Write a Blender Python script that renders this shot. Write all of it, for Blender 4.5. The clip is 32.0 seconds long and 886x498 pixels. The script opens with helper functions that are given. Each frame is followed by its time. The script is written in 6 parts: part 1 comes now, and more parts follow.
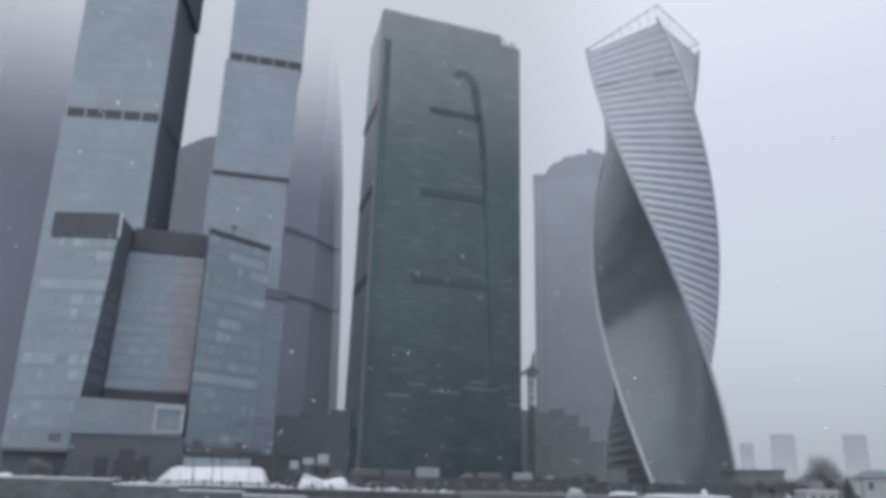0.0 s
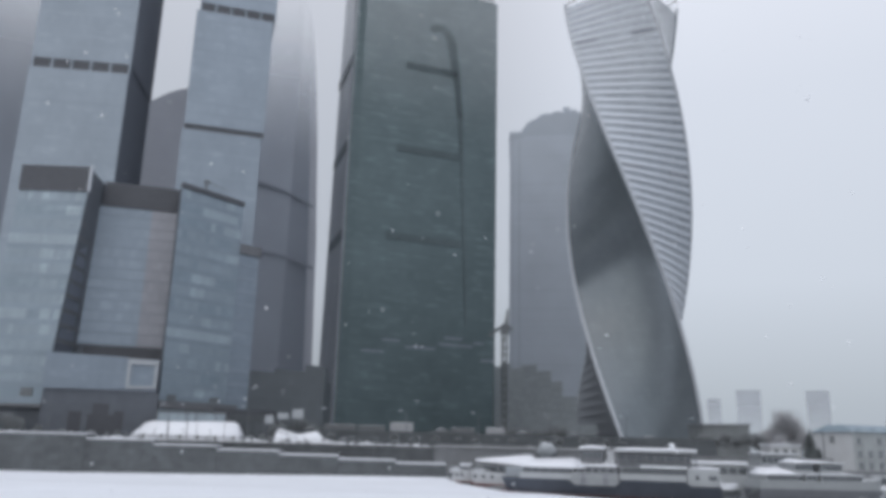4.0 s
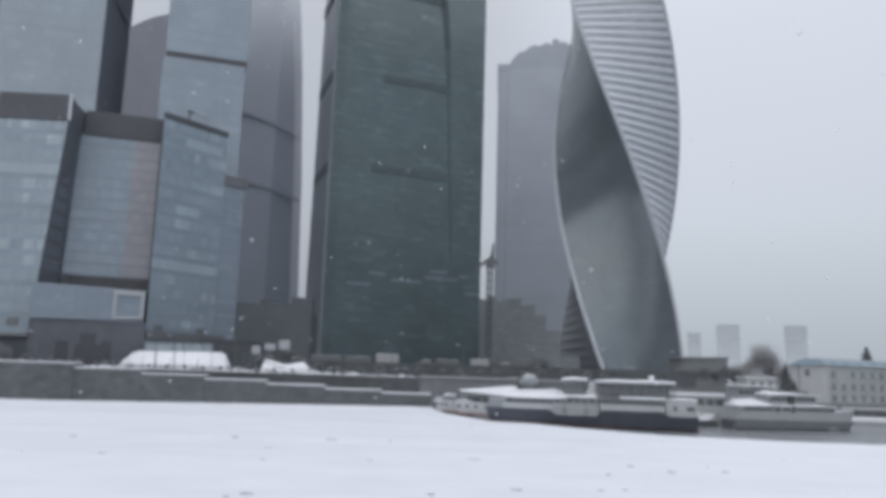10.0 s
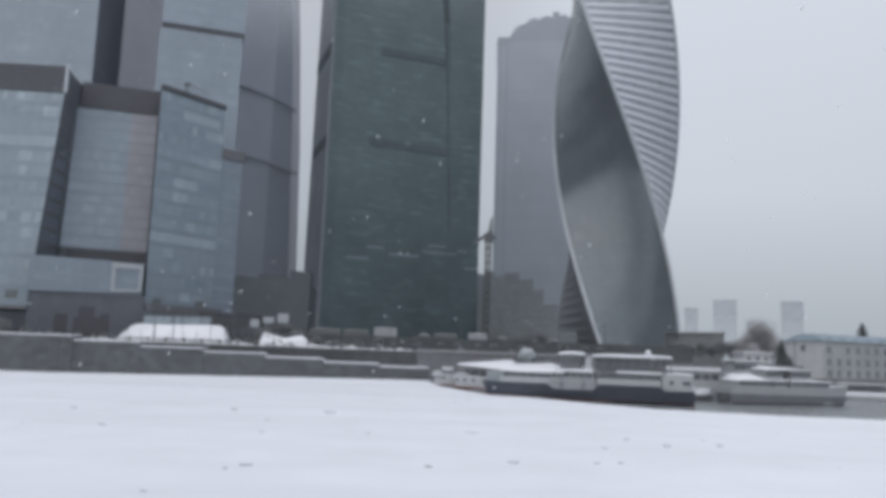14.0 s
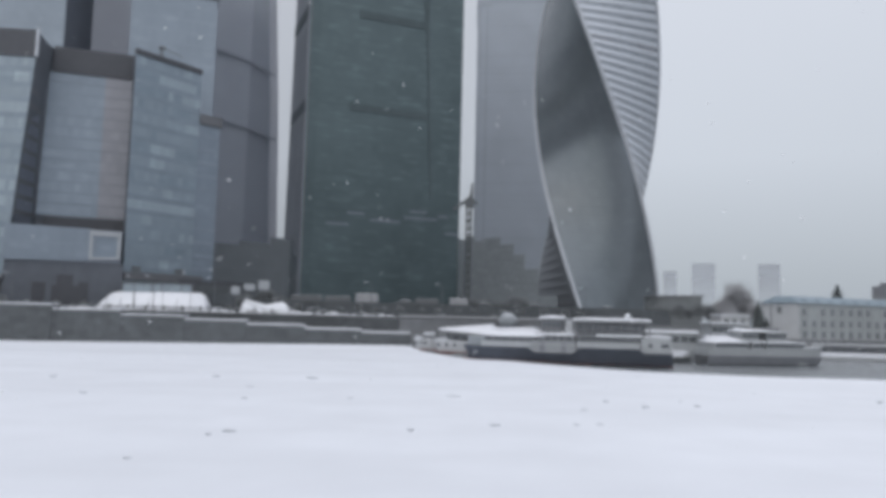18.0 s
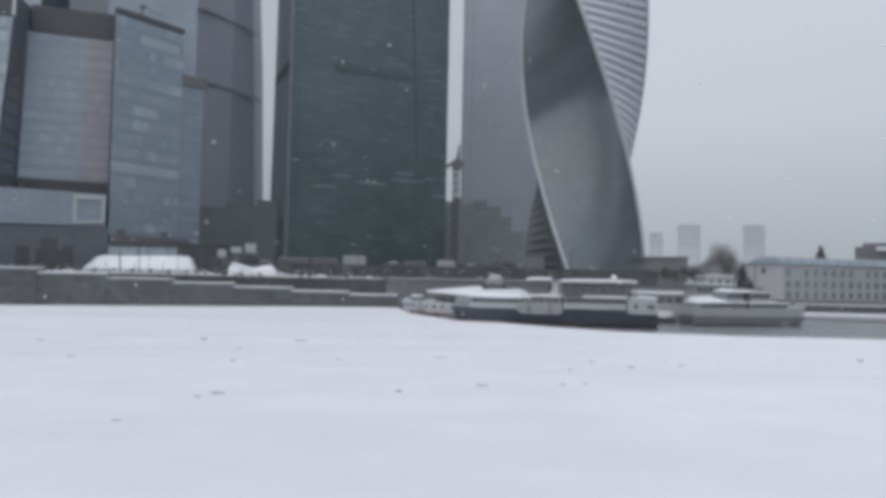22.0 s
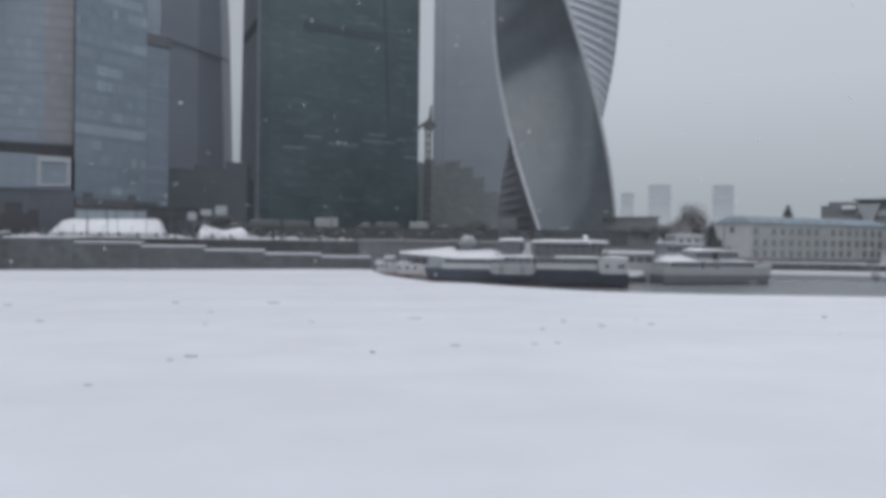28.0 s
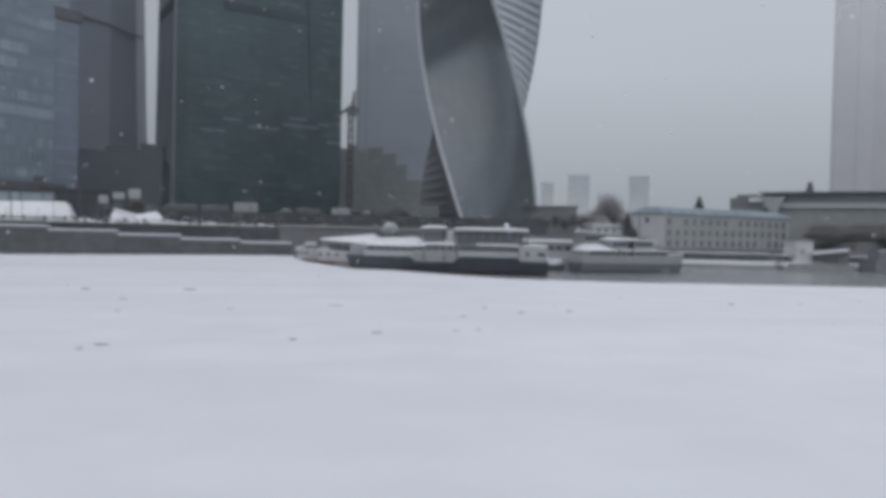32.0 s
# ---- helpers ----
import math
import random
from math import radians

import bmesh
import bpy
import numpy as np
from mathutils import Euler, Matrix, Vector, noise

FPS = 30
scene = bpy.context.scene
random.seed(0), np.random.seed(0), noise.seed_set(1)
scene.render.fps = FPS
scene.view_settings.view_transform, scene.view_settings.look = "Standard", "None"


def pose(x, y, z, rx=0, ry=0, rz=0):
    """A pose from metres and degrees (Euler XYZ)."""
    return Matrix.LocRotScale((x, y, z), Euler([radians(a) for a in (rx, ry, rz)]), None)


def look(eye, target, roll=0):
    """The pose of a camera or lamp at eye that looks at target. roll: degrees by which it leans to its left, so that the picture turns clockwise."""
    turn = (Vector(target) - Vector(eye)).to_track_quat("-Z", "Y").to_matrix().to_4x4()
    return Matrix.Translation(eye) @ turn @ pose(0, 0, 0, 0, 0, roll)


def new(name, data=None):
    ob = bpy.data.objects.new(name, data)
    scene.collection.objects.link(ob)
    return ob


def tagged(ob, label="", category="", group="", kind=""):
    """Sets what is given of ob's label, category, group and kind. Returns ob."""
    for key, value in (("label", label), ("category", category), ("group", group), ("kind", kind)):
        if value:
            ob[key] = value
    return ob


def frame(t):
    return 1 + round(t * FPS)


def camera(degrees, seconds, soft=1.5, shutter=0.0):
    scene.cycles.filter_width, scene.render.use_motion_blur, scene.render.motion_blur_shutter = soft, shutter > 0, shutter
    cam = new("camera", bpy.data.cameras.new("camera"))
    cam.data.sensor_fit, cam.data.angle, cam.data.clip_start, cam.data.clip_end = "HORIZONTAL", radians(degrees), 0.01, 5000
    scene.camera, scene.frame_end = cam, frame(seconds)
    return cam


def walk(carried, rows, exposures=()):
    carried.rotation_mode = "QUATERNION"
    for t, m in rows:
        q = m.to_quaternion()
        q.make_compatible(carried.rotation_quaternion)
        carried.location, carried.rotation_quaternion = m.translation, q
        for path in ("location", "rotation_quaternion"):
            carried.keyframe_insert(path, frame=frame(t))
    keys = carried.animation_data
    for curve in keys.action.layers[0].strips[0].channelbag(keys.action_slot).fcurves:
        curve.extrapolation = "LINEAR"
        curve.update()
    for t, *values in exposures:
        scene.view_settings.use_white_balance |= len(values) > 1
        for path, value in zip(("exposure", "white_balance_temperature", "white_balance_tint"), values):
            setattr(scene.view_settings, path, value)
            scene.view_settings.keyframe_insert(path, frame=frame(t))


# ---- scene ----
# A riverside business district of glass towers in falling snow, seen over the frozen river.
EYE = 6.6
cam = camera(59.04, 32.0, soft=4.7)
PATH = [
    (0, pose(0, 0, EYE, 107.43, -1.47, 0.13)),
    (0.5, pose(0, 0, EYE, 107.04, -1.40, -0.41)),
    (1, pose(0, 0, EYE, 106.63, -1.32, -0.74)),
    (1.5, pose(0, 0, EYE, 106.25, -1.24, -0.88)),
    (2, pose(0, 0, EYE, 105.78, -1.18, -0.98)),
    (2.5, pose(0, 0, EYE, 105.38, -1.21, -1.11)),
    (3, pose(0, 0, EYE, 105.04, -1.22, -1.28)),
    (3.5, pose(0, 0, EYE, 104.73, -1.28, -1.46)),
    (5.5, pose(0, 0, EYE, 102.98, -1.78, -2.43)),
    (6, pose(0, 0, EYE, 102.59, -1.76, -2.37)),
    (6.5, pose(0, 0, EYE, 102.20, -1.75, -2.25)),
    (7, pose(0, 0, EYE, 101.83, -1.74, -2.22)),
    (7.5, pose(0, 0, EYE, 101.47, -1.75, -2.36)),
    (8, pose(0, 0, EYE, 101.02, -1.80, -2.59)),
    (8.5, pose(0, 0, EYE, 100.60, -1.74, -2.61)),
    (9, pose(0, 0, EYE, 100.24, -1.71, -2.51)),
    (9.5, pose(0, 0, EYE, 99.82, -1.70, -2.60)),
    (10, pose(0, 0, EYE, 99.52, -1.72, -2.83)),
    (10.5, pose(0, 0, EYE, 99.25, -1.70, -3.05)),
    (11, pose(0, 0, EYE, 99.01, -1.76, -3.04)),
    (11.5, pose(0, 0, EYE, 98.85, -1.81, -2.83)),
    (12, pose(0, 0, EYE, 98.62, -1.84, -2.72)),
    (12.5, pose(0, 0, EYE, 98.46, -1.85, -2.72)),
    (13, pose(0, 0, EYE, 98.26, -1.91, -2.85)),
    (13.5, pose(0, 0, EYE, 97.94, -1.97, -2.98)),
    (15.5, pose(0, 0, EYE, 97.03, -1.74, -3.06)),
    (16, pose(0, 0, EYE, 96.80, -1.66, -3.26)),
    (16.5, pose(0, 0, EYE, 96.47, -1.54, -3.51)),
    (17, pose(0, 0, EYE, 96.08, -1.48, -3.77)),
    (17.5, pose(0, 0, EYE, 95.66, -1.46, -4.03)),
    (18, pose(0, 0, EYE, 95.17, -1.41, -4.33)),
    (18.5, pose(0, 0, EYE, 94.77, -1.36, -4.53)),
    (19, pose(0, 0, EYE, 94.40, -1.33, -4.85)),
    (19.5, pose(0, 0, EYE, 94.06, -1.39, -5.12)),
    (20, pose(0, 0, EYE, 93.72, -1.45, -5.26)),
    (20.5, pose(0, 0, EYE, 93.38, -1.40, -5.33)),
    (21, pose(0, 0, EYE, 93.05, -1.37, -5.33)),
    (21.5, pose(0, 0, EYE, 92.72, -1.28, -5.30)),
    (22, pose(0, 0, EYE, 92.42, -1.15, -5.25)),
    (22.5, pose(0, 0, EYE, 92.11, -1.04, -5.28)),
    (23, pose(0, 0, EYE, 91.67, -1.01, -5.39)),
    (23.5, pose(0, 0, EYE, 91.30, -0.93, -5.45)),
    (24, pose(0, 0, EYE, 90.90, -0.88, -5.62)),
    (24.5, pose(0, 0, EYE, 90.54, -0.89, -5.80)),
    (25, pose(0, 0, EYE, 90.28, -0.84, -5.93)),
    (25.5, pose(0, 0, EYE, 90.06, -0.75, -6.01)),
    (27.5, pose(0, 0, EYE, 89.64, -0.79, -6.98)),
    (28, pose(0, 0, EYE, 89.62, -0.71, -7.24)),
    (28.5, pose(0, 0, EYE, 89.61, -0.70, -7.62)),
    (29, pose(0, 0, EYE, 89.62, -0.82, -8.20)),
    (29.5, pose(0, 0, EYE, 89.60, -0.91, -8.96)),
    (30, pose(0, 0, EYE, 89.45, -1.11, -9.84)),
    (30.5, pose(0, 0, EYE, 89.31, -1.18, -10.62)),
    (31, pose(0, 0, EYE, 89.13, -1.20, -11.41)),
    (31.5, pose(0, 0, EYE, 88.97, -1.32, -12.20)),
    (32, pose(0, 0, EYE, 88.78, -1.30, -12.92)),
]
EXPOSURES = [(0.0, -0.01, 6455, 10), (3.0, 0.01, 6470, 10), (5.0, 0.06, 6480, 10), (7.0, 0.11, 6500, 10), (8.0, 0.095, 6510, 10), (10.0, 0.007, 6535, 10), (13.0, -0.06, 6577, 10), (17.0, 0.016, 6565, 10), (20.0, -0.087, 6567, 10), (21.0, -0.108, 6567, 10), (22.0, -0.139, 6568, 10), (24.0, -0.232, 6559, 10), (25.0, -0.31, 6560, 10), (28.0, -0.236, 6562, 10), (29.0, -0.217, 6563, 10), (30.0, -0.218, 6563, 10), (31.0, -0.219, 6564, 10), (32.0, -0.37, 6565, 10)]
walk(cam, PATH, EXPOSURES)

# ---- world: overcast snow sky ----
world = bpy.data.worlds.new("overcast")
scene.world = world
world.use_nodes = True
wn, wl = world.node_tree.nodes, world.node_tree.links
wn.clear()
w_out = wn.new("ShaderNodeOutputWorld")
w_bg = wn.new("ShaderNodeBackground")
w_sky = wn.new("ShaderNodeTexSky")
w_sky.sky_type = "NISHITA"
w_sky.sun_disc = False
w_sky.sun_elevation = radians(28)
w_sky.sun_rotation = radians(200)
w_sky.dust_density = 6.0
w_tc = wn.new("ShaderNodeTexCoord")
w_sep = wn.new("ShaderNodeSeparateXYZ")
w_ramp = wn.new("ShaderNodeValToRGB")
w_noise = wn.new("ShaderNodeTexNoise")
w_mul = wn.new("ShaderNodeMix")
w_mix = wn.new("ShaderNodeMix")
w_mul.data_type = w_mix.data_type = "RGBA"
w_mul.blend_type = "MULTIPLY"
w_scale = wn.new("ShaderNodeVectorMath")
w_scale.operation = "SCALE"
w_scale.inputs["Scale"].default_value = 0.08
cr = w_ramp.color_ramp
SKY_STOPS = [(0.0, (0.42, 0.468, 0.53)), (0.06, (0.468, 0.519, 0.578)), (0.2, (0.623, 0.676, 0.757)), (0.42, (0.696, 0.742, 0.832)), (0.75, (0.95, 0.975, 1.075)), (1.0, (1.1, 1.125, 1.23))]
while len(cr.elements) < len(SKY_STOPS):
    cr.elements.new(0.5)
for el, (p, c) in zip(cr.elements, SKY_STOPS):
    el.position, el.color = p, (*c, 1)
w_noise.inputs["Scale"].default_value = 1.6
w_noise.inputs["Detail"].default_value = 4
w_map = wn.new("ShaderNodeMapRange")
w_map.inputs["To Min"].default_value, w_map.inputs["To Max"].default_value = 0.95, 1.05
wl.new(w_tc.outputs["Generated"], w_sep.inputs[0])
wl.new(w_tc.outputs["Generated"], w_noise.inputs["Vector"])
wl.new(w_sep.outputs["Z"], w_ramp.inputs[0])
wl.new(w_noise.outputs["Fac"], w_map.inputs["Value"])
wl.new(w_ramp.outputs[0], w_mul.inputs["A"])
wl.new(w_map.outputs[0], w_mul.inputs["B"])
w_mul.inputs["Factor"].default_value = 1.0
w_gx, w_gy, w_both = wn.new("ShaderNodeMapRange"), wn.new("ShaderNodeMapRange"), wn.new("ShaderNodeMath")
for node, axis, a, b, lo, hi in ((w_gx, "X", 0.03, 0.27, 0.24, 0.0), (w_gy, "Y", 0.3, 0.8, 0.0, 1.0)):
    node.interpolation_type = "SMOOTHSTEP"
    for k, v in (("From Min", a), ("From Max", b), ("To Min", lo), ("To Max", hi)):
        node.inputs[k].default_value = v
    wl.new(w_sep.outputs[axis], node.inputs["Value"])
w_both.operation = "MULTIPLY"
w_inv, w_dim = wn.new("ShaderNodeMath"), wn.new("ShaderNodeVectorMath")
w_inv.operation, w_dim.operation = "SUBTRACT", "SCALE"
w_inv.inputs[0].default_value = 1.0
wl.new(w_gx.outputs[0], w_both.inputs[0])
wl.new(w_gy.outputs[0], w_both.inputs[1])
wl.new(w_both.outputs[0], w_inv.inputs[1])
wl.new(w_mix.outputs["Result"], w_dim.inputs[0])
wl.new(w_inv.outputs[0], w_dim.inputs["Scale"])
wl.new(w_sky.outputs[0], w_scale.inputs[0])
wl.new(w_scale.outputs[0], w_mix.inputs["A"])
wl.new(w_mul.outputs["Result"], w_mix.inputs["B"])
w_mix.inputs["Factor"].default_value = 0.95
wl.new(w_dim.outputs[0], w_bg.inputs["Color"])
w_bg.inputs["Strength"].default_value = 1.0
wl.new(w_bg.outputs[0], w_out.inputs["Surface"])

sun_data = bpy.data.lights.new("sun", "SUN")
sun_data.energy, sun_data.angle, sun_data.color = 0.65, radians(100), (1.0, 0.985, 0.96)
sun = new("sun", sun_data)
sun.matrix_world = look((0, 0, 300), (80, 180, 100))

# ---- materials ----


def nodes_of(name):
    m = bpy.data.materials.new(name)
    m.use_nodes = True
    n, l = m.node_tree.nodes, m.node_tree.links
    return m, n, l, n["Principled BSDF"]


def vary(n, l, base, scale, amount, island=0.0, coord="Object", detail=5, per_object=0.0):
    """base colour times noise at two scales, and times a random value per pane or per object."""
    tc = n.new("ShaderNodeTexCoord")
    big, fine = n.new("ShaderNodeTexNoise"), n.new("ShaderNodeTexNoise")
    big.inputs["Scale"].default_value, fine.inputs["Scale"].default_value = scale * 0.13, scale
    big.inputs["Detail"].default_value = fine.inputs["Detail"].default_value = detail
    add = n.new("ShaderNodeMath")
    add.operation = "ADD"
    mp = n.new("ShaderNodeMapRange")
    mp.inputs["From Min"].default_value, mp.inputs["From Max"].default_value = 0.6, 1.4
    mp.inputs["To Min"].default_value, mp.inputs["To Max"].default_value = 1 - amount, 1 + amount
    for t in (big, fine):
        l.new(tc.outputs[coord], t.inputs["Vector"])
    l.new(big.outputs["Fac"], add.inputs[0])
    l.new(fine.outputs["Fac"], add.inputs[1])
    l.new(add.outputs[0], mp.inputs["Value"])
    value = mp.outputs[0]
    for amt, node, out in ((island, "ShaderNodeNewGeometry", "Random Per Island"), (per_object, "ShaderNodeObjectInfo", "Random")):
        if amt:
            g, m2, mul = n.new(node), n.new("ShaderNodeMapRange"), n.new("ShaderNodeMath")
            m2.inputs["To Min"].default_value, m2.inputs["To Max"].default_value = 1 - amt, 1 + amt
            mul.operation = "MULTIPLY"
            l.new(g.outputs[out], m2.inputs["Value"])
            l.new(value, mul.inputs[0])
            l.new(m2.outputs[0], mul.inputs[1])
            value = mul.outputs[0]
    sc = n.new("ShaderNodeVectorMath")
    sc.operation = "SCALE"
    sc.inputs[0].default_value = base
    l.new(value, sc.inputs["Scale"])
    return sc.outputs[0], fine.outputs["Fac"]


def streaks(n, l, col, stretch, lo, hi, gain):
    """Long soft streaks of a lighter or darker tone."""
    tc, mp, ns, rp = n.new("ShaderNodeTexCoord"), n.new("ShaderNodeMapping"), n.new("ShaderNodeTexNoise"), n.new("ShaderNodeMapRange")
    mp.inputs["Scale"].default_value = stretch
    ns.inputs["Scale"].default_value, ns.inputs["Detail"].default_value, ns.inputs["Roughness"].default_value = 1.0, 3.0, 0.6
    for k, v in (("From Min", lo), ("From Max", hi), ("To Min", 1.0), ("To Max", 1.0 + gain)):
        rp.inputs[k].default_value = v
    sc = n.new("ShaderNodeVectorMath")
    sc.operation = "SCALE"
    l.new(tc.outputs["Object"], mp.inputs["Vector"])
    l.new(mp.outputs[0], ns.inputs["Vector"])
    l.new(ns.outputs["Fac"], rp.inputs["Value"])
    l.new(col, sc.inputs[0])
    l.new(rp.outputs[0], sc.inputs["Scale"])
    return sc.outputs[0]


def matte(name, base, rough=0.8, scale=1.0, amount=0.18, bump=0.2, dist=0.02, island=0.0, per_object=0.0, metal=0.0, drift=None, cloud=None):
    m, n, l, b = nodes_of(name)
    col, fac = vary(n, l, base, scale, amount, island, per_object=per_object)
    if drift:
        col = streaks(n, l, col, *drift)
    l.new(col, b.inputs["Base Color"])
    b.inputs["Roughness"].default_value = rough
    b.inputs["Metallic"].default_value = metal
    bp = n.new("ShaderNodeBump")
    bp.inputs["Strength"].default_value, bp.inputs["Distance"].default_value = bump, dist
    l.new(fac, bp.inputs["Height"])
    l.new(bp.outputs[0], b.inputs["Normal"])
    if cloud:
        painted_haze(n, l, b, *cloud)
    return m


def glass(name, base, rough=0.18, metal=0.75, island=0.12, amount=0.12, per_object=0.05, scale=0.08, streak=0.0, rare=False, cloud=None):
    """Coated curtain-wall glass: a tinted mirror, each pane a little different; streak adds long paler patches."""
    m, n, l, b = nodes_of(name)
    col, fac = vary(n, l, base, scale, amount, island, per_object=per_object)
    if streak:
        col = streaks(n, l, col, (0.1, 0.1, 0.6) if rare else (0.15, 0.15, 0.42), 0.56 if rare else 0.56, 0.74 if rare else 0.72, streak)
    l.new(col, b.inputs["Base Color"])
    b.inputs["Roughness"].default_value = rough
    b.inputs["Metallic"].default_value = metal
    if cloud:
        painted_haze(n, l, b, *cloud)
    return m


def painted_haze(n, l, b, z0, z1, f0, f1):
    """Paints haze: the surface turns see-through with height, from f0 at z0 to f1 at z1."""
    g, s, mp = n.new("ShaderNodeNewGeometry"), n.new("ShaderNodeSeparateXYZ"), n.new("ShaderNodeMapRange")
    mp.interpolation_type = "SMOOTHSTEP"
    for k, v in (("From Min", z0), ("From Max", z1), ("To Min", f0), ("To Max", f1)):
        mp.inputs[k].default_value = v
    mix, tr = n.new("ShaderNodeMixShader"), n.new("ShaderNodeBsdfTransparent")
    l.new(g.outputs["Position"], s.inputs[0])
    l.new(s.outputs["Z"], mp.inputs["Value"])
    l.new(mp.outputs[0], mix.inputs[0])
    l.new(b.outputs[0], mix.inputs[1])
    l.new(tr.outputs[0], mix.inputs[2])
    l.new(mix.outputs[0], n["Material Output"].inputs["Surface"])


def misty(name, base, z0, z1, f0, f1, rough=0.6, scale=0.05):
    """Cladding with haze painted in as transparency that changes with height."""
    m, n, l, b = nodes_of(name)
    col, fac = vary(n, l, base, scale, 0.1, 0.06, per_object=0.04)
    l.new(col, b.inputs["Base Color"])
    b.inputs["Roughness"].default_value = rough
    painted_haze(n, l, b, z0, z1, f0, f1)
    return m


SNOW = matte("snow", (0.75, 0.77, 0.81), 0.7, 0.6, 0.05, 0.4, 0.1)
ICE = matte("snow_on_ice", (0.748, 0.778, 0.828), 0.65, 0.16, 0.06, 0.25, 0.1, drift=((0.012, 0.05, 1.0), 0.46, 0.7, -0.08))
WATER = matte("dark_water", (0.205, 0.223, 0.236), 0.22, 0.4, 0.1, 0.5, 0.03)
ASPHALT = matte("wet_asphalt", (0.07, 0.072, 0.078), 0.6, 0.5)
DARK_GRANITE = matte("dark_granite", (0.088, 0.095, 0.102), 0.8, 0.5, 0.3, 0.4, 0.05, per_object=0.1)
GRANITE = matte("granite", (0.1, 0.109, 0.116), 0.8, 0.5, 0.3, 0.4, 0.05, per_object=0.1)
GRANITE_CAP = matte("granite_cap", (0.36, 0.37, 0.385), 0.8, 0.8, 0.15)
CONCRETE = matte("concrete", (0.19, 0.198, 0.21), 0.85, 0.5, 0.2)
DARK_STONE = matte("dark_stone", (0.105, 0.118, 0.136), 0.6, 0.3, 0.2)
DARK_LOUVRE = matte("dark_louvre", (0.125, 0.131, 0.143), 0.6, 0.6, 0.15)
ATTIC = matte("attic_louvre", (0.07, 0.074, 0.085), 0.6, 0.6, 0.15)
PLINTH = matte("plinth_stone", (0.112, 0.125, 0.147), 0.6, 0.3, 0.2)
ROAD_WALL = matte("road_wall", (0.091, 0.101, 0.109), 0.8, 0.6, 0.25)
DARK_METAL = matte("dark_metal", (0.126, 0.138, 0.148), 0.5, 1.0, 0.2)
PALE_METAL = matte("pale_metal", (0.52, 0.55, 0.59), 0.4, 0.5, 0.08, 0.1)
WHITE_METAL = matte("white_metal", (0.72, 0.75, 0.78), 0.4, 0.5, 0.06, 0.1)
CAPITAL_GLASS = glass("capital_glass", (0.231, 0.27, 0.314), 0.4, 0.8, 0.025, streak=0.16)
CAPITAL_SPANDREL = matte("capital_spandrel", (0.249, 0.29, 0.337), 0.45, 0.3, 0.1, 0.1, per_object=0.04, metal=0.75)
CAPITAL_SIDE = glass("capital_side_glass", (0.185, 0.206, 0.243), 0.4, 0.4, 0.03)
LOW_GLASS = glass("low_block_glass", (0.214, 0.264, 0.306), 0.3, 0.5, 0.0, per_object=0.05, streak=0.2)
LOW_MID = glass("low_block_pale_glass", (0.238, 0.288, 0.331), 0.32, 0.45, 0.0, per_object=0.05, streak=0.15)
LOW_BRIGHT = glass("low_block_bright_glass", (0.294, 0.35, 0.394), 0.35, 0.4, 0.0, per_object=0.06, streak=0.2)
LOW_SPANDREL = matte("low_block_spandrel", (0.215, 0.262, 0.304), 0.4, 0.3, 0.12, 0.1, per_object=0.06, metal=0.3)
CENTRE_GLASS = glass("centre_glass", (0.222, 0.264, 0.31), 0.35, 0.45, 0.05, streak=0.2)
CENTRE_BAND = matte("centre_band", (0.214, 0.254, 0.298), 0.45, 0.3, 0.1, 0.1, per_object=0.05, metal=0.3)
ROSE_BAND = matte("rose_band", (0.224, 0.229, 0.252), 0.45, 0.3, 0.1, 0.1, per_object=0.05, metal=0.3)
ROSE_GLASS = glass("rose_glass", (0.238, 0.243, 0.266), 0.35, 0.45, 0.05, streak=0.12)
# The cloud values paint haze: surfaces turn partly see-through with height.
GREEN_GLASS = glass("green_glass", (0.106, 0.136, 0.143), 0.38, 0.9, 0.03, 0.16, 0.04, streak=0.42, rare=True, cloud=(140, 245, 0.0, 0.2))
# The core vanishes upwards so sky shows through the hazed front.
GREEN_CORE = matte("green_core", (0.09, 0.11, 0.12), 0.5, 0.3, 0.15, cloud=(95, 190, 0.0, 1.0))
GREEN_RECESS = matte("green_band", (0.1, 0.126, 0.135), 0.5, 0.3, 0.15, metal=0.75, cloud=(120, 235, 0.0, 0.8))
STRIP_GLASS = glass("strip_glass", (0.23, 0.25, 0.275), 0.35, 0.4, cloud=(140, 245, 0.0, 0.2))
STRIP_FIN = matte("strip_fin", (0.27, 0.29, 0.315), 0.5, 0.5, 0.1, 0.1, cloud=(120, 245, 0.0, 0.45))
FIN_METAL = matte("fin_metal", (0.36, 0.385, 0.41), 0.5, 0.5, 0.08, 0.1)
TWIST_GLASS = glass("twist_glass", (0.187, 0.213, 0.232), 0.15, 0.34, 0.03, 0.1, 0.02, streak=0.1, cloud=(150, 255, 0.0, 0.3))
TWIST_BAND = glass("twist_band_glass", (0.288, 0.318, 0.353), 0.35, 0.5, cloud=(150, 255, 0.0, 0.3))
# Rear glass and core vanish upwards so sky shows through the hazed front.
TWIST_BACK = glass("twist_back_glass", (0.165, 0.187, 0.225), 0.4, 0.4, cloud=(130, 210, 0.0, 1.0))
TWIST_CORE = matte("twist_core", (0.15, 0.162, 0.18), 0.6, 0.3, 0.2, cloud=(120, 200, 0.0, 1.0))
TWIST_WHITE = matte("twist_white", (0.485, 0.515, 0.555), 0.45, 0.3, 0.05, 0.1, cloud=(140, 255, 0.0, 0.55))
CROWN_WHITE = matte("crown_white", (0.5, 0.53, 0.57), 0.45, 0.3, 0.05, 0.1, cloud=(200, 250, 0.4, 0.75))
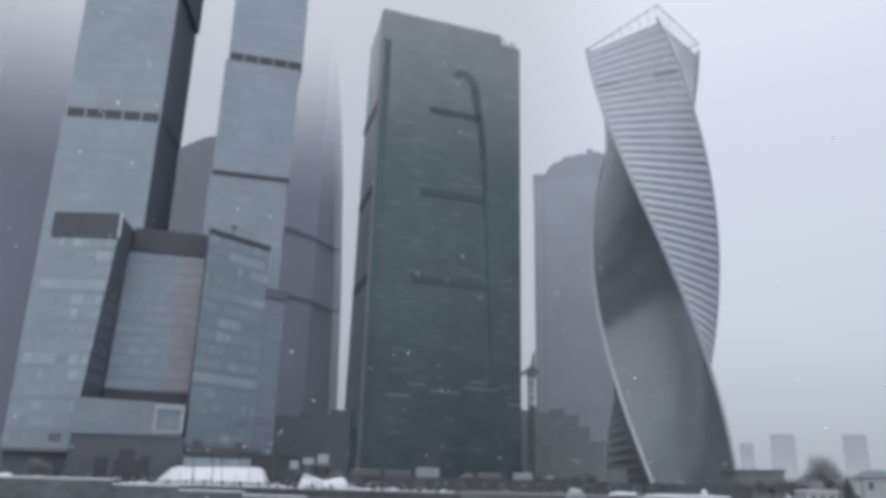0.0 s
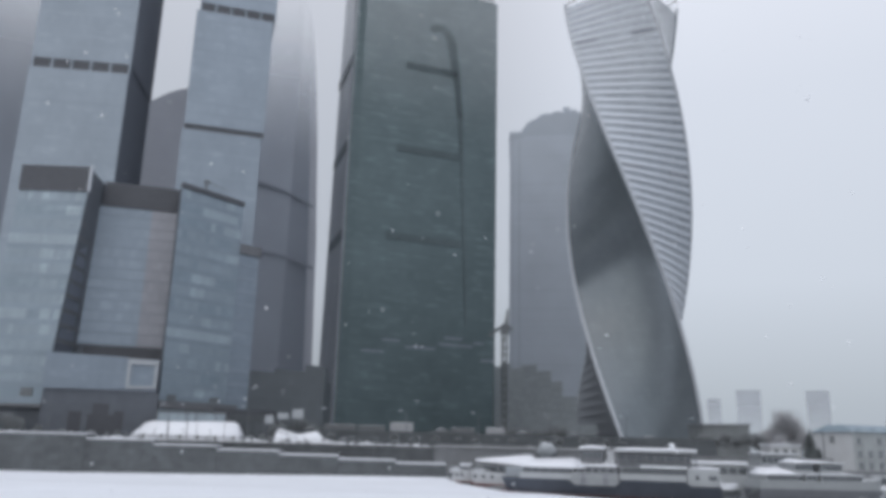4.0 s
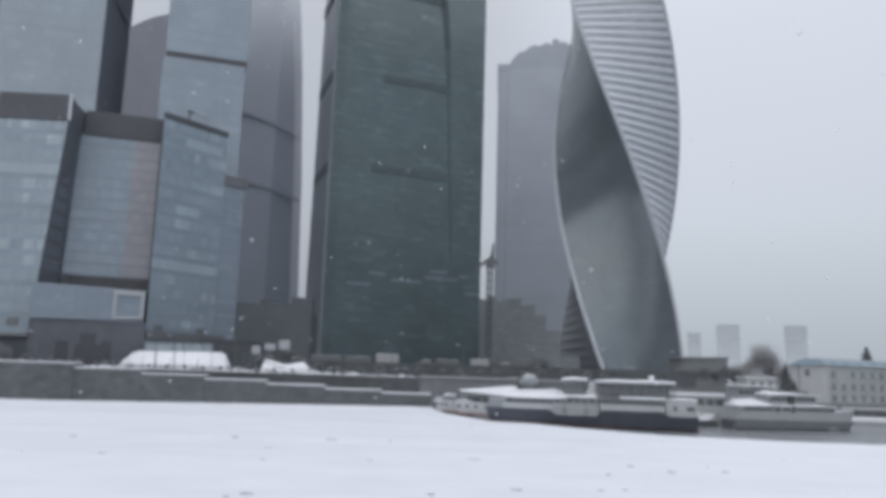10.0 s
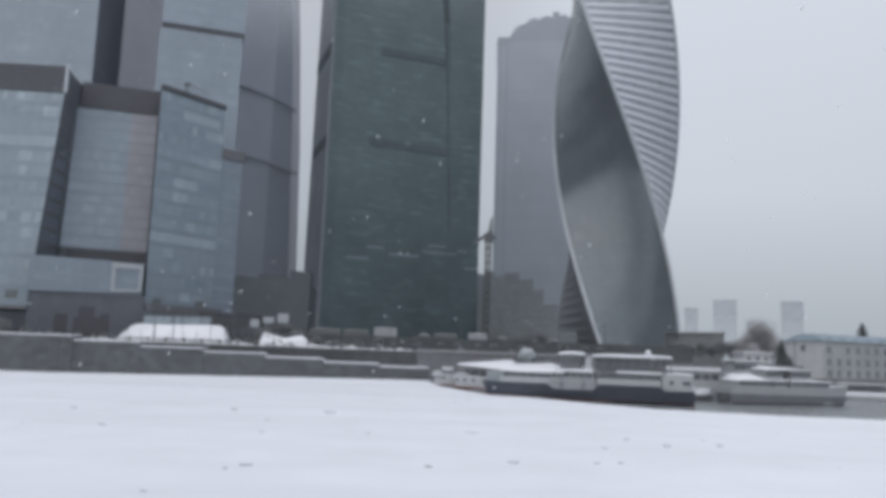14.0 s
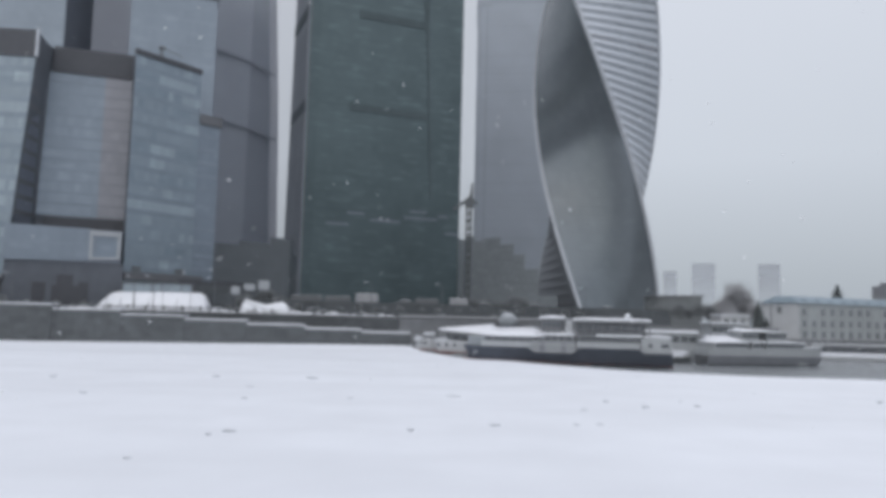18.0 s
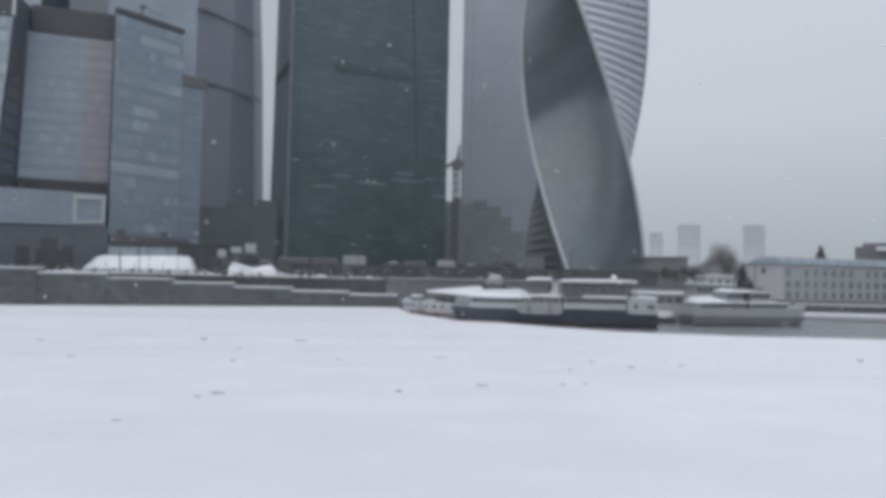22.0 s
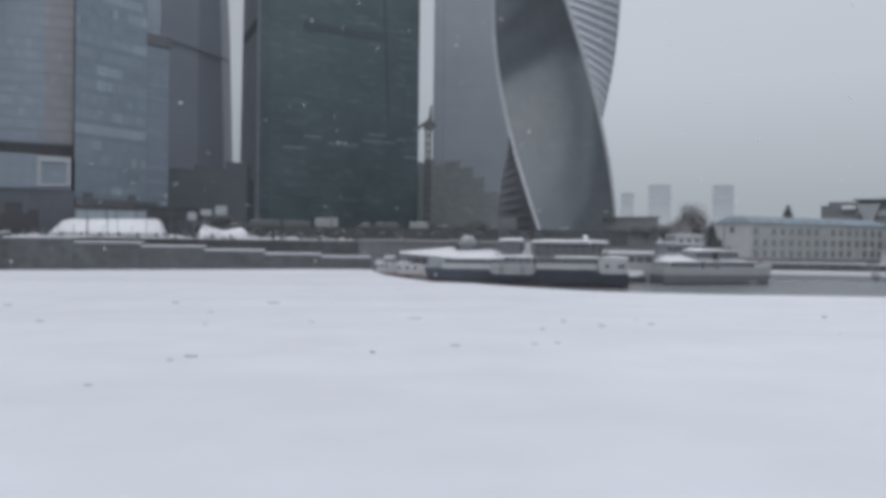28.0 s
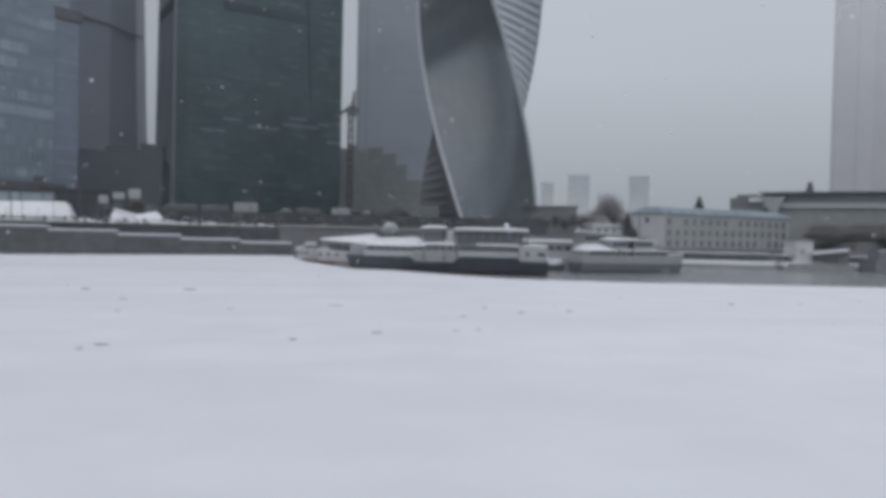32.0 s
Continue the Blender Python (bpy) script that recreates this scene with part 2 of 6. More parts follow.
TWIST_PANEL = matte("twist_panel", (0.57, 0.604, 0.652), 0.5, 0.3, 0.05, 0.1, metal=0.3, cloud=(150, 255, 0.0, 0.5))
# Darker copy of the striped panel: one side's shade put into the colour.
TWIST_SHADED = matte("twist_shaded_panel", (0.25, 0.265, 0.285), 0.5, 0.3, 0.08, 0.1, metal=0.3, cloud=(150, 255, 0.0, 0.3))
VENT = matte("vent_louvre", (0.2, 0.21, 0.23), 0.6, 0.6, 0.15)
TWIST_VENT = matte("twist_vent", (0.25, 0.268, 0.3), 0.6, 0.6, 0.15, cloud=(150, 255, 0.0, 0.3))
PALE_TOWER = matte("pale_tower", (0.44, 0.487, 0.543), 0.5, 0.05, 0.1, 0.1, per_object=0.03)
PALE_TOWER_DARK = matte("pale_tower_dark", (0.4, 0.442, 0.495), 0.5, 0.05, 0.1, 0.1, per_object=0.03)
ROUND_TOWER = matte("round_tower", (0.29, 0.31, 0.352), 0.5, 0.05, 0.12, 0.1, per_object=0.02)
# Haze painted as transparency by height, on all claddings down to slab_pier.
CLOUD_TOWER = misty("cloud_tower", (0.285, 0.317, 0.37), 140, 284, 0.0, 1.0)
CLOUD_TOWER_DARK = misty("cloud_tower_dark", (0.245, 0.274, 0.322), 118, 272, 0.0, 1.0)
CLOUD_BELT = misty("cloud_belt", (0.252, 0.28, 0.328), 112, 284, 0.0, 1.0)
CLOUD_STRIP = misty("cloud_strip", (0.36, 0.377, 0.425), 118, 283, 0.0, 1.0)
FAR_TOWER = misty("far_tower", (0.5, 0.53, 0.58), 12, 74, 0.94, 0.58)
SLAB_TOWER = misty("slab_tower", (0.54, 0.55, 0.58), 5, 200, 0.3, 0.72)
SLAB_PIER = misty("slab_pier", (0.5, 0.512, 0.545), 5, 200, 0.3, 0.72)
BARK = matte("bark", (0.2, 0.205, 0.212), 0.9, 2.0)
TWIG = matte("twigs", (0.43, 0.435, 0.45), 0.9, 2.0, island=0.25)
SHRUB_TWIG = matte("shrub_twigs", (0.25, 0.265, 0.275), 0.9, 2.0, island=0.25)
THICKET_TWIG = matte("thicket_twigs", (0.3, 0.302, 0.295), 0.9, 2.0, island=0.2)
NEEDLE = matte("needles", (0.135, 0.153, 0.157), 0.9, 2.0, island=0.3)
NAVY = matte("navy_hull", (0.06, 0.07, 0.09), 0.7, 0.6, 0.2)
BOAT_WHITE = matte("boat_white", (0.375, 0.395, 0.41), 0.4, 0.6, 0.1, 0.1)
BOAT_SHELL = matte("boat_shell", (0.52, 0.535, 0.555), 0.4, 0.6, 0.1, 0.1)
BOAT_GREY = matte("boat_grey", (0.29, 0.305, 0.318), 0.5, 0.6, 0.15, 0.1)
BOAT_GLASS = glass("boat_glass", (0.15, 0.162, 0.175), 0.2, 0.4)
RED_PAINT = matte("red_boot_top", (0.31, 0.17, 0.16), 0.6, 0.8)
HALL_PALE = matte("hall_plaster", (0.37, 0.4, 0.425), 0.85, 0.4, 0.12)
PIER_PLASTER = matte("pier_plaster", (0.385, 0.407, 0.415), 0.85, 0.4, 0.12)
CREAM = matte("cream_plaster", (0.54, 0.555, 0.57), 0.85, 0.4, 0.1)
GREY_PLASTER = matte("grey_plaster", (0.325, 0.35, 0.357), 0.85, 0.4, 0.14)
BRICK_WALL = matte("dull_brick", (0.205, 0.222, 0.229), 0.85, 0.4, 0.14)
LOW_WALL = matte("low_wall", (0.27, 0.296, 0.307), 0.85, 0.4, 0.14)
BLUE_ROOF = matte("blue_roof", (0.2, 0.26, 0.305), 0.5, 0.5, 0.15)
LOW_RISE = glass("low_rise_glass", (0.132, 0.149, 0.161), 0.45, 0.1, 0.04, 0.15, 0.04)
PODIUM_GLASS = glass("podium_glass", (0.33, 0.362, 0.38), 0.45, 0.1, 0.06, 0.15, 0.06, streak=0.2)
HALL_BAND = glass("hall_band_glass", (0.19, 0.212, 0.236), 0.45, 0.2, 0.06, 0.15, 0.06)
MURK_GLASS = glass("murky_glass", (0.26, 0.283, 0.303), 0.45, 0.2, 0.06, 0.15, 0.06, streak=0.2)
WINDOW_DARK = glass("dark_window", (0.26, 0.277, 0.292), 0.25, 0.4)

BLUE_LAMP, lamp_n, lamp_l, lamp_b = nodes_of("blue_lamp")
lamp_b.inputs["Base Color"].default_value = (0.3, 0.4, 0.7, 1)
lamp_b.inputs["Emission Color"].default_value = (0.35, 0.5, 1.0, 1)
lamp_b.inputs["Emission Strength"].default_value = 0.5

# ---- builders ----


def thing(name, at, label, category, group="", kind=""):
    e = new(name)
    e.empty_display_size = 1.0
    e.location = at
    return tagged(e, label, category, group, kind)


def mesh_of(bm, name, mat, smooth=False):
    me = bpy.data.meshes.new(name)
    bmesh.ops.recalc_face_normals(bm, faces=bm.faces)
    for f in bm.faces:
        f.smooth = smooth
    bm.to_mesh(me)
    bm.free()
    me.materials.append(mat)
    return me


def part(name, bm, mat, parent, label="", smooth=False, at=None):
    """One mesh object under a thing or a part; the bmesh is in world coordinates unless at is given."""
    return put(name, mesh_of(bm, name, mat, smooth), parent, label, at)


def put(name, me, parent, label="", at=None):
    ob = new(name, me)
    ob.parent = parent
    base = Vector((0, 0, 0))
    p = parent
    while p is not None:
        base += p.location
        p = p.parent
    if at is None:
        ob.location = -base
    else:
        ob.location = Vector(at) - base
    if label:
        ob["label"] = label
    return ob


def single(name, bm, mat, label, category="", kind="", group="", smooth=False):
    ob = new(name, mesh_of(bm, name, mat, smooth))
    return tagged(ob, label, category, group, kind)


def hexa(bm, lo, hi):
    """A closed solid between two loops of points of equal length."""
    a = [bm.verts.new(p) for p in lo]
    b = [bm.verts.new(p) for p in hi]
    n = len(a)
    bm.faces.new(a[::-1])
    bm.faces.new(b)
    for i in range(n):
        bm.faces.new((a[i], a[(i + 1) % n], b[(i + 1) % n], b[i]))


def box(bm, x0, x1, y0, y1, z0, z1, m=None):
    lo = [Vector(p) for p in ((x0, y0, z0), (x1, y0, z0), (x1, y1, z0), (x0, y1, z0))]
    hi = [Vector((p.x, p.y, z1)) for p in lo]
    if m is not None:
        lo, hi = [m @ p for p in lo], [m @ p for p in hi]
    hexa(bm, lo, hi)


def boxed(x0, x1, y0, y1, z0, z1, m=None, bevel=0.0):
    bm = bmesh.new()
    box(bm, x0, x1, y0, y1, z0, z1, m)
    if bevel:
        bmesh.ops.bevel(bm, geom=bm.edges[:], offset=bevel, segments=2, affect="EDGES")
    return bm


def prism(pts, z0, z1):
    bm = bmesh.new()
    hexa(bm, [(x, y, z0) for x, y in pts], [(x, y, z1) for x, y in pts])
    return bm


def tube(bm, a, b, r0, r1, n=6):
    a, b = Vector(a), Vector(b)
    d = (b - a).normalized()
    u = d.cross(Vector((0.3, 0.2, 1))).normalized() if abs(d.z) < 0.95 else d.cross(Vector((1, 0, 0))).normalized()
    v = d.cross(u)
    ring = lambda c, r: [c + (u * math.cos(2 * math.pi * i / n) + v * math.sin(2 * math.pi * i / n)) * r for i in range(n)]
    hexa(bm, ring(a, r0), ring(b, r1))


def polar(az, dist):
    """The plan point at that bearing (degrees from straight ahead, to the right) and distance."""
    return dist * math.sin(radians(az)), dist * math.cos(radians(az))


class Face:
    """A flat or warped facade between four corners, left to right as seen from outside."""

    def __init__(self, bl, br, tl, tr):
        self.c = [Vector(p) for p in (bl, br, tl, tr)]
        e = (self.c[1] - self.c[0])
        self.n = e.cross(Vector((0, 0, 1))).normalized()

    def at(self, u, v, d=0.0):
        bl, br, tl, tr = self.c
        return bl.lerp(br, u).lerp(tl.lerp(tr, u), v) + self.n * d

    def slab(self, bm, u0, u1, v0, v1, d0, d1):
        q = ((u0, v0), (u1, v0), (u1, v1), (u0, v1))
        hexa(bm, [self.at(u, v, d0) for u, v in q], [self.at(u, v, d1) for u, v in q])


def wall_face(l, r, z0, z1, l1=None, r1=None):
    l1, r1 = l1 or l, r1 or r
    return Face((*l, z0), (*r, z0), (*l1, z1), (*r1, z1))


def pane_quad(bm, fc, u0, u1, v0, v1, rnd, jitter):
    q = ((u0, v0), (u1, v0), (u1, v1), (u0, v1))
    bm.faces.new([bm.verts.new(fc.at(u, v, rnd.uniform(-jitter, jitter))) for u, v in q])


def raw_mesh(bm, name, mat):
    me = bpy.data.meshes.new(name)
    bm.to_mesh(me)
    bm.free()
    me.materials.append(mat)
    return me


def curtain(parent, fc, floors, bays, glass_mat, band_mat, band=0.3, proud=0.15, jitter=0.02, mullion=None, single_panes=False, every=1, gap=0.0, mw=0.09):
    """Storey by storey: panes, each tipped a little, and a spandrel; mullions from foot to top."""
    rnd = random.Random(int(abs(fc.c[0].x * 37 + fc.c[0].y * 11 + floors)))
    allp = bmesh.new()
    for i in range(floors):
        row = rnd.choice((0, 1, 1, 1, 2))
        run, other = (rnd.randrange(bays), rnd.randrange(2, 6)), rnd.choice((0, 1, 2, 2))
        v0, v1 = i / floors, (i + 1) / floors
        vm = v0 + (v1 - v0) * band
        for j in range(bays):
            if single_panes:
                bm = bmesh.new()
                fc.slab(bm, (j + gap) / bays, (j + 1 - gap) / bays, vm, v1, -0.12, rnd.uniform(0, 0.04))
                tone = other if run[0] <= j < run[0] + run[1] or rnd.random() < 0.06 else row
                part("pane", bm, glass_mat[tone], parent)
            else:
                pane_quad(allp, fc, j / bays, (j + 1) / bays, vm, v1, rnd, jitter)
        if band > 0:
            bm = bmesh.new()
            if proud <= 0.03:
                bm.faces.new([bm.verts.new(fc.at(u, v, 0.01)) for u, v in ((0, v0), (1, v0), (1, vm), (0, vm))])
            else:
                fc.slab(bm, 0, 1, v0, vm, -0.1, proud)
            part("spandrel", bm, band_mat, parent)
    if single_panes:
        allp.free()
    else:
        tagged(put("window_panes", raw_mesh(allp, "window_panes", glass_mat), parent), kind="stuff")
    if mullion is not None:
        w = mw / (fc.c[1] - fc.c[0]).length
        for j in range(0, bays + 1, every):
            bm = bmesh.new()
            fc.slab(bm, max(0, j / bays - w), min(1, j / bays + w), 0, 1, -0.05, proud + 0.05)
            part("mullion", bm, mullion, parent)


def inset(pts, d):
    c = Vector((sum(p[0] for p in pts) / len(pts), sum(p[1] for p in pts) / len(pts)))
    out = []
    for p in pts:
        v = Vector(p) - c
        out.append(tuple(c + v * (1 - d / v.length)))
    return out


# ---- ground, river, banks ----
WALL_Y = 173.0
bm = bmesh.new()
grid = {}
ice_edge = [(-700, 190), (6, 190), (6.5, 172), (14, 141), (22, 131), (30, 118), (36, 110.5), (45, 106.5), (55, 103.7), (67, 101.8), (90, 97), (140, 91), (260, 84), (700, 60)]


def edge_y(x):
    for (xa, ya), (xb, yb) in zip(ice_edge, ice_edge[1:]):
        if xa <= x <= xb:
            return ya + (yb - ya) * (x - xa) / (xb - xa)
    return 60


def ice_z(x, y):
    """Low drifts on the river; the bank at the landing wall's foot is raised to fit the camera's view."""
    h = 0.09 * noise.noise((x * 0.03, y * 0.035, 1)) + 0.05 * min(1.0, y / 70) * noise.noise((x * 0.22, y * 0.3, 5))
    if x < 8:
        h += 0.8 * max(0.0, min(1.0, (x + 75) / 75)) * max(0.0, min(1.0, (y - 156) / 15)) ** 1.5
    return h


ROWS = 80
ex = sorted({*[-700, -400, -250, -180], *[-140 + 1.25 * i for i in range(120)], *[6, 6.5], *[12 + 1.5 * i for i in range(120)], 220, 260, 400, 700})
for ix, x in enumerate(ex):
    e = edge_y(x) + (0.9 * noise.noise((x * 0.21, 3, 0)) if 8 < x < 400 else 0)
    for iy in range(ROWS + 1):
        y = 1.5 + (e - 1.5) * (iy / ROWS) ** 1.4
        h = ice_z(x, y) if iy < ROWS else -0.2
        grid[ix, iy] = bm.verts.new((x, y, h * min(1, (e - y) / 4 + 0.2)))
for ix in range(len(ex) - 1):
    for iy in range(ROWS):
        bm.faces.new((grid[ix, iy], grid[ix + 1, iy], grid[ix + 1, iy + 1], grid[ix, iy + 1]))
single("river_ice", bm, ICE, "snow-covered river ice with faint drifts and footmarks", "ice", "structure", smooth=True)

bm = bmesh.new()
vs = [bm.verts.new(p) for p in ((-3500, -50, -0.35), (3500, -50, -0.35), (3500, 300, -0.35), (-3500, 300, -0.35))]
bm.faces.new(vs)
single("water", bm, WATER, "dark open river water along the moored boats", "water", "structure")

shore = [(-3500, 186), (4, 186), (60, 186), (97, 187), (97.5, 230), (161.6, 246), (162, 188), (200, 192), (600, 262), (3500, 700)]
# Mostly unseen; tinted dark so the tower glass reflects dark ground.
bm = bmesh.new()
lo = [(x, y, -2) for x, y in shore] + [(3500, 4200, -2), (-3500, 4200, -2)]
hexa(bm, lo, [(x, y, 6.4) for x, y, z in lo])
single("ground", bm, matte("far_bank_ground", (0.19, 0.197, 0.21), 0.9, 0.05, 0.5, 0.4, 0.1), "far bank ground, tinted dark for the glass to reflect", "ground", "structure")

# Added out of view, kept pale so the twisted tower reflects no dark band.
bm = boxed(-3500, 3500, -2500, -60, -2, 4.9)
single("ground_behind", bm, GRANITE_CAP, "unseen snowy ground added behind the near promenade", "ground", "structure")
bm = boxed(-300, 300, -60, 0.6, -2, 5.0)
single("near_bank", bm, GRANITE_CAP, "snowy granite promenade of the near bank", "pavement", "structure")


def quay_strip(pts, z0, z1, out):
    q = thing("quay_wall", (*pts[0], 0), "grey stone quay wall of the right bank", "wall", kind="structure")
    for (xa, ya), (xb, yb) in zip(pts, pts[1:]):
        n = max(1, int(math.hypot(xb - xa, yb - ya) / 14))
        for k in range(n):
            a, b = (xa + (xb - xa) * k / n, ya + (yb - ya) * k / n), (xa + (xb - xa) * (k + 0.996) / n, ya + (yb - ya) * (k + 0.996) / n)
            part("wall_block", prism([(a[0], a[1] - out), (b[0], b[1] - out), (b[0], b[1] + 0.8), (a[0], a[1] + 0.8)], z0, z1), CONCRETE, q)


# stepped landing wall
STEPS = [(-160, -70.5, 7.95), (-70.5, -56.3, 7.05), (-56.3, -42.8, 6.2), (-42.8, -29.7, 5.48), (-29.7, -17.1, 4.78), (-17.1, -4.8, 4.1), (-4.8, 6.0, 3.56)]
quay = thing("landing_wall", (0, WALL_Y, 0), "grey granite landing wall descending in steps, snow on its ledges", "wall", kind="structure")
COURSE = 1.28
rnd = random.Random(31)
for x0, x1, top in STEPS:
    part("wall_block", boxed(x0, x1 - 0.05, WALL_Y + 0.1, WALL_Y + 5, -1.5, top - 0.35), DARK_GRANITE, quay)
    for row in range(7):
        z0 = -1.3 + row * COURSE
        z1 = min(z0 + COURSE, top - 0.35)
        if z1 - z0 < 0.3:
            continue
        x = max(x0, -96) + (1.1 if row % 2 else 0)
        while x < x1 - 0.4:
            w = min(rnd.choice((2.2, 2.6, 3.1)), x1 - x)
            part("stone", boxed(x + 0.03, x + w - 0.03, WALL_Y - rnd.uniform(0, 0.05), WALL_Y + 0.3, z0 + 0.03, z1 - 0.02), GRANITE, quay)
            x += w
    part("coping", boxed(x0, x1 + 0.1, WALL_Y - 0.25, WALL_Y + 0.9, top - 0.35, top - 0.08, bevel=0.06), GRANITE_CAP, quay)
    part("snow_cap", boxed(x0 + 0.1, x1 - 0.1, WALL_Y - 0.2, WALL_Y + 4.8, top - 0.08, top + 0.12, bevel=0.08), SNOW, quay)

quay_strip(shore[2:4], -1.5, 6.6, 0.6)
quay_strip([(97.1, 185.5), (130, 181), (161.5, 187)], -1.5, 4.0, 0.6)
quay_strip(shore[6:9], -1.5, 6.6, 0.6)
single("lower_quay", prism([(97.2, 185.6), (130, 181.2), (161.8, 187.2), (161.8, 246), (97.3, 230)], -2, 3.6), GRANITE_CAP, "low quay terrace under trampled snow before the house", "pavement", "structure")
upper = thing("embankment_wall", (0, 186, 0), "dark granite embankment wall with a pale snowy coping", "wall", kind="structure")
for k in range(22):
    part("wall_block", boxed(-300 + 13.8 * k, -286.25 + 13.8 * k, 185.2, 186.4, -1.5, 6.9), DARK_GRANITE, upper)
part("coping", boxed(-300, 3.6, 184.9, 186.6, 6.9, 7.2, bevel=0.08), GRANITE_CAP, upper)
for k in range(5):
    part("wall_block", boxed(3.6 + 11.3 * k, 14.85 + 11.3 * k, 185.6, 186.6, -1.5, 7.0), CONCRETE, upper)
part("coping", boxed(3.6, 60, 185.2, 186.8, 7.0, 7.5, bevel=0.08), GRANITE_CAP, upper)
for i in range(46):
    rnd = random.Random(i)
    x = -95 + i * 2.15 + rnd.uniform(-0.4, 0.4)
    bm = bmesh.new()
    bmesh.ops.create_icosphere(bm, subdivisions=2, radius=1, matrix=Matrix.Translation((x, 185.7, 7.2)) @ Matrix.Diagonal((rnd.uniform(0.6, 1.3), 0.7, rnd.uniform(0.15, 0.42), 1)))
    part("snow_lump", bm, SNOW, upper, smooth=True)

# ---- City towers: low block with three wings ----
PZ = 78.0
low = thing("office_block", (-80, 215, 6.4), "pale blue glass office block with three wings and dark attic", "building")
w1 = wall_face((-112.0, 202.2), (-95.0, 202.3), 15, 71, (-108.9, 202.2), (-90.7, 202.3))
side = wall_face((-95.0, 202.3), (-93.4, 213.8), 15, 78, (-90.7, 202.3), (-92.6, 214.0))
cen = wall_face((-93.2, 213.8), (-78.6, 217.8), 31.7, 71, (-92.5, 214.0), (-78.6, 217.8))
cen2 = wall_face((-78.6, 217.8), (-71.8, 219.7), 31.7, 71)
rw = wall_face((-69.2, 212.7), (-55.5, 229.5), 17.0, 76.6)
bm = bmesh.new()
hexa(bm, [(-111.7, 202.6, 6.4), (-95.3, 202.7, 6.4), (-93.7, 214.2, 6.4), (-72.2, 220.1, 6.4), (-69.4, 213.2, 6.4), (-56, 229.9, 6.4), (-74, 246, 6.4), (-116, 228, 6.4)],
     [(-108.5, 202.6, 77.4), (-90.8, 202.7, 77.4), (-91.7, 214.7, 77.4), (-72.2, 220.1, 77.4), (-69.4, 213.2, 77.4), (-56, 229.9, 77.4), (-74, 246, 77.4), (-113, 228, 77.4)])
part("core", bm, DARK_STONE, low)
curtain(low, w1, 14, 20, (LOW_GLASS, LOW_MID, LOW_BRIGHT), LOW_SPANDREL, 0.36, 0.06, single_panes=True, gap=0.045)
# Return wall between the wings: darker glass, its shade put into colour.
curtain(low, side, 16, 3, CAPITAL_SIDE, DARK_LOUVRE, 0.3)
curtain(low, cen, 13, 10, CENTRE_GLASS, CENTRE_BAND, 0.26, 0.03, mullion=CENTRE_BAND, mw=0.04)
curtain(low, cen2, 13, 5, ROSE_GLASS, ROSE_BAND, 0.26, 0.03, mullion=ROSE_BAND, mw=0.04)
curtain(low, rw, 15, 14, (LOW_GLASS, LOW_MID, LOW_BRIGHT), LOW_SPANDREL, 0.38, 0.06, single_panes=True, gap=0.025)
# The last band is a recess above the podium, its shade put into colour.
for fc, v0, v1, d in ((wall_face((-108.9, 202.2), (-90.4, 202.3), 71, PZ), 0, 1, 0.5), (wall_face((-91.3, 214.3), (-71.8, 219.7), 71, PZ), 0, 1, 0.5), (wall_face((-69.2, 212.7), (-55.5, 229.5), 76.6, PZ), 0, 1, 0.5), (wall_face((-91.3, 214.3), (-71.8, 219.7), 26, 31.6), 0, 1, 0.1)):
    bm = bmesh.new()
    fc.slab(bm, 0, 1, v0, v1, -0.6, d)
    part("attic_band", bm, ATTIC, low)
bm = bmesh.new()
wall_face((-90.7, 202.0), (-90.2, 202.0), 71, PZ + 0.2).slab(bm, 0, 1, 0, 1, -0.5, 0.3)
part("corner_trim", bm, PALE_METAL, low)
# block beside the right wing
bm = prism([(-55.6, 230.2), (-50.6, 234.6), (-58, 246), (-66, 244)], 6.4, 62)
part("side_block", bm, CAPITAL_SPANDREL, low)
curtain(low, wall_face((-55.6, 230.0), (-50.6, 234.4), 15, 62), 12, 4, CAPITAL_GLASS, CAPITAL_SPANDREL, 0.25)
part("side_block_cap", prism([(-55.4, 229.3), (-49.8, 234.3), (-58, 247), (-66, 244)], 62, 65), DARK_LOUVRE, low)
# podium
CA, CB = (-94.5, 200.5), (-69.2, 209.8)
cf = wall_face(CA, CB, 19.0, 27.9)
part("canopy_box", prism([(-94.3, 200.9), (-69.2, 210.2), (-71.0, 218), (-93.0, 212)], 19.0, 27.6), CAPITAL_SIDE, low)
curtain(low, Face(cf.at(0, 0), cf.at(0.72, 0.05), cf.at(0, 1), cf.at(0.72, 0.99)), 2, 14, CAPITAL_GLASS, CAPITAL_SPANDREL, 0.05, 0.03)
ef = Face(cf.at(0.72, 0.08), cf.at(1, 0.12), cf.at(0.72, 0.95), cf.at(1, 0.93))
for u0, u1, v0, v1 in ((0, 0.12, 0, 1), (0.88, 1, 0, 1), (0.12, 0.88, 0.82, 1), (0.12, 0.88, 0, 0.09)):
    bm = bmesh.new()
    ef.slab(bm, u0, u1, v0, v1, -1.0, 0.35)
    part("entrance_frame", bm, FIN_METAL, low, "pale frame of the entrance box")
bm = bmesh.new()
ef.slab(bm, 0.12, 0.88, 0.09, 0.82, -0.6, -0.2)
part("entrance_glass", bm, CENTRE_GLASS, low)
part("plinth", prism([(-94.3, 201.2), (-68.6, 210.75), (-70.6, 218), (-93.0, 212)], 6.4, 19.0), PLINTH, low)
pf = wall_face((-94.3, 201.2), (-70.0, 210.2), 6.4, 19.0)
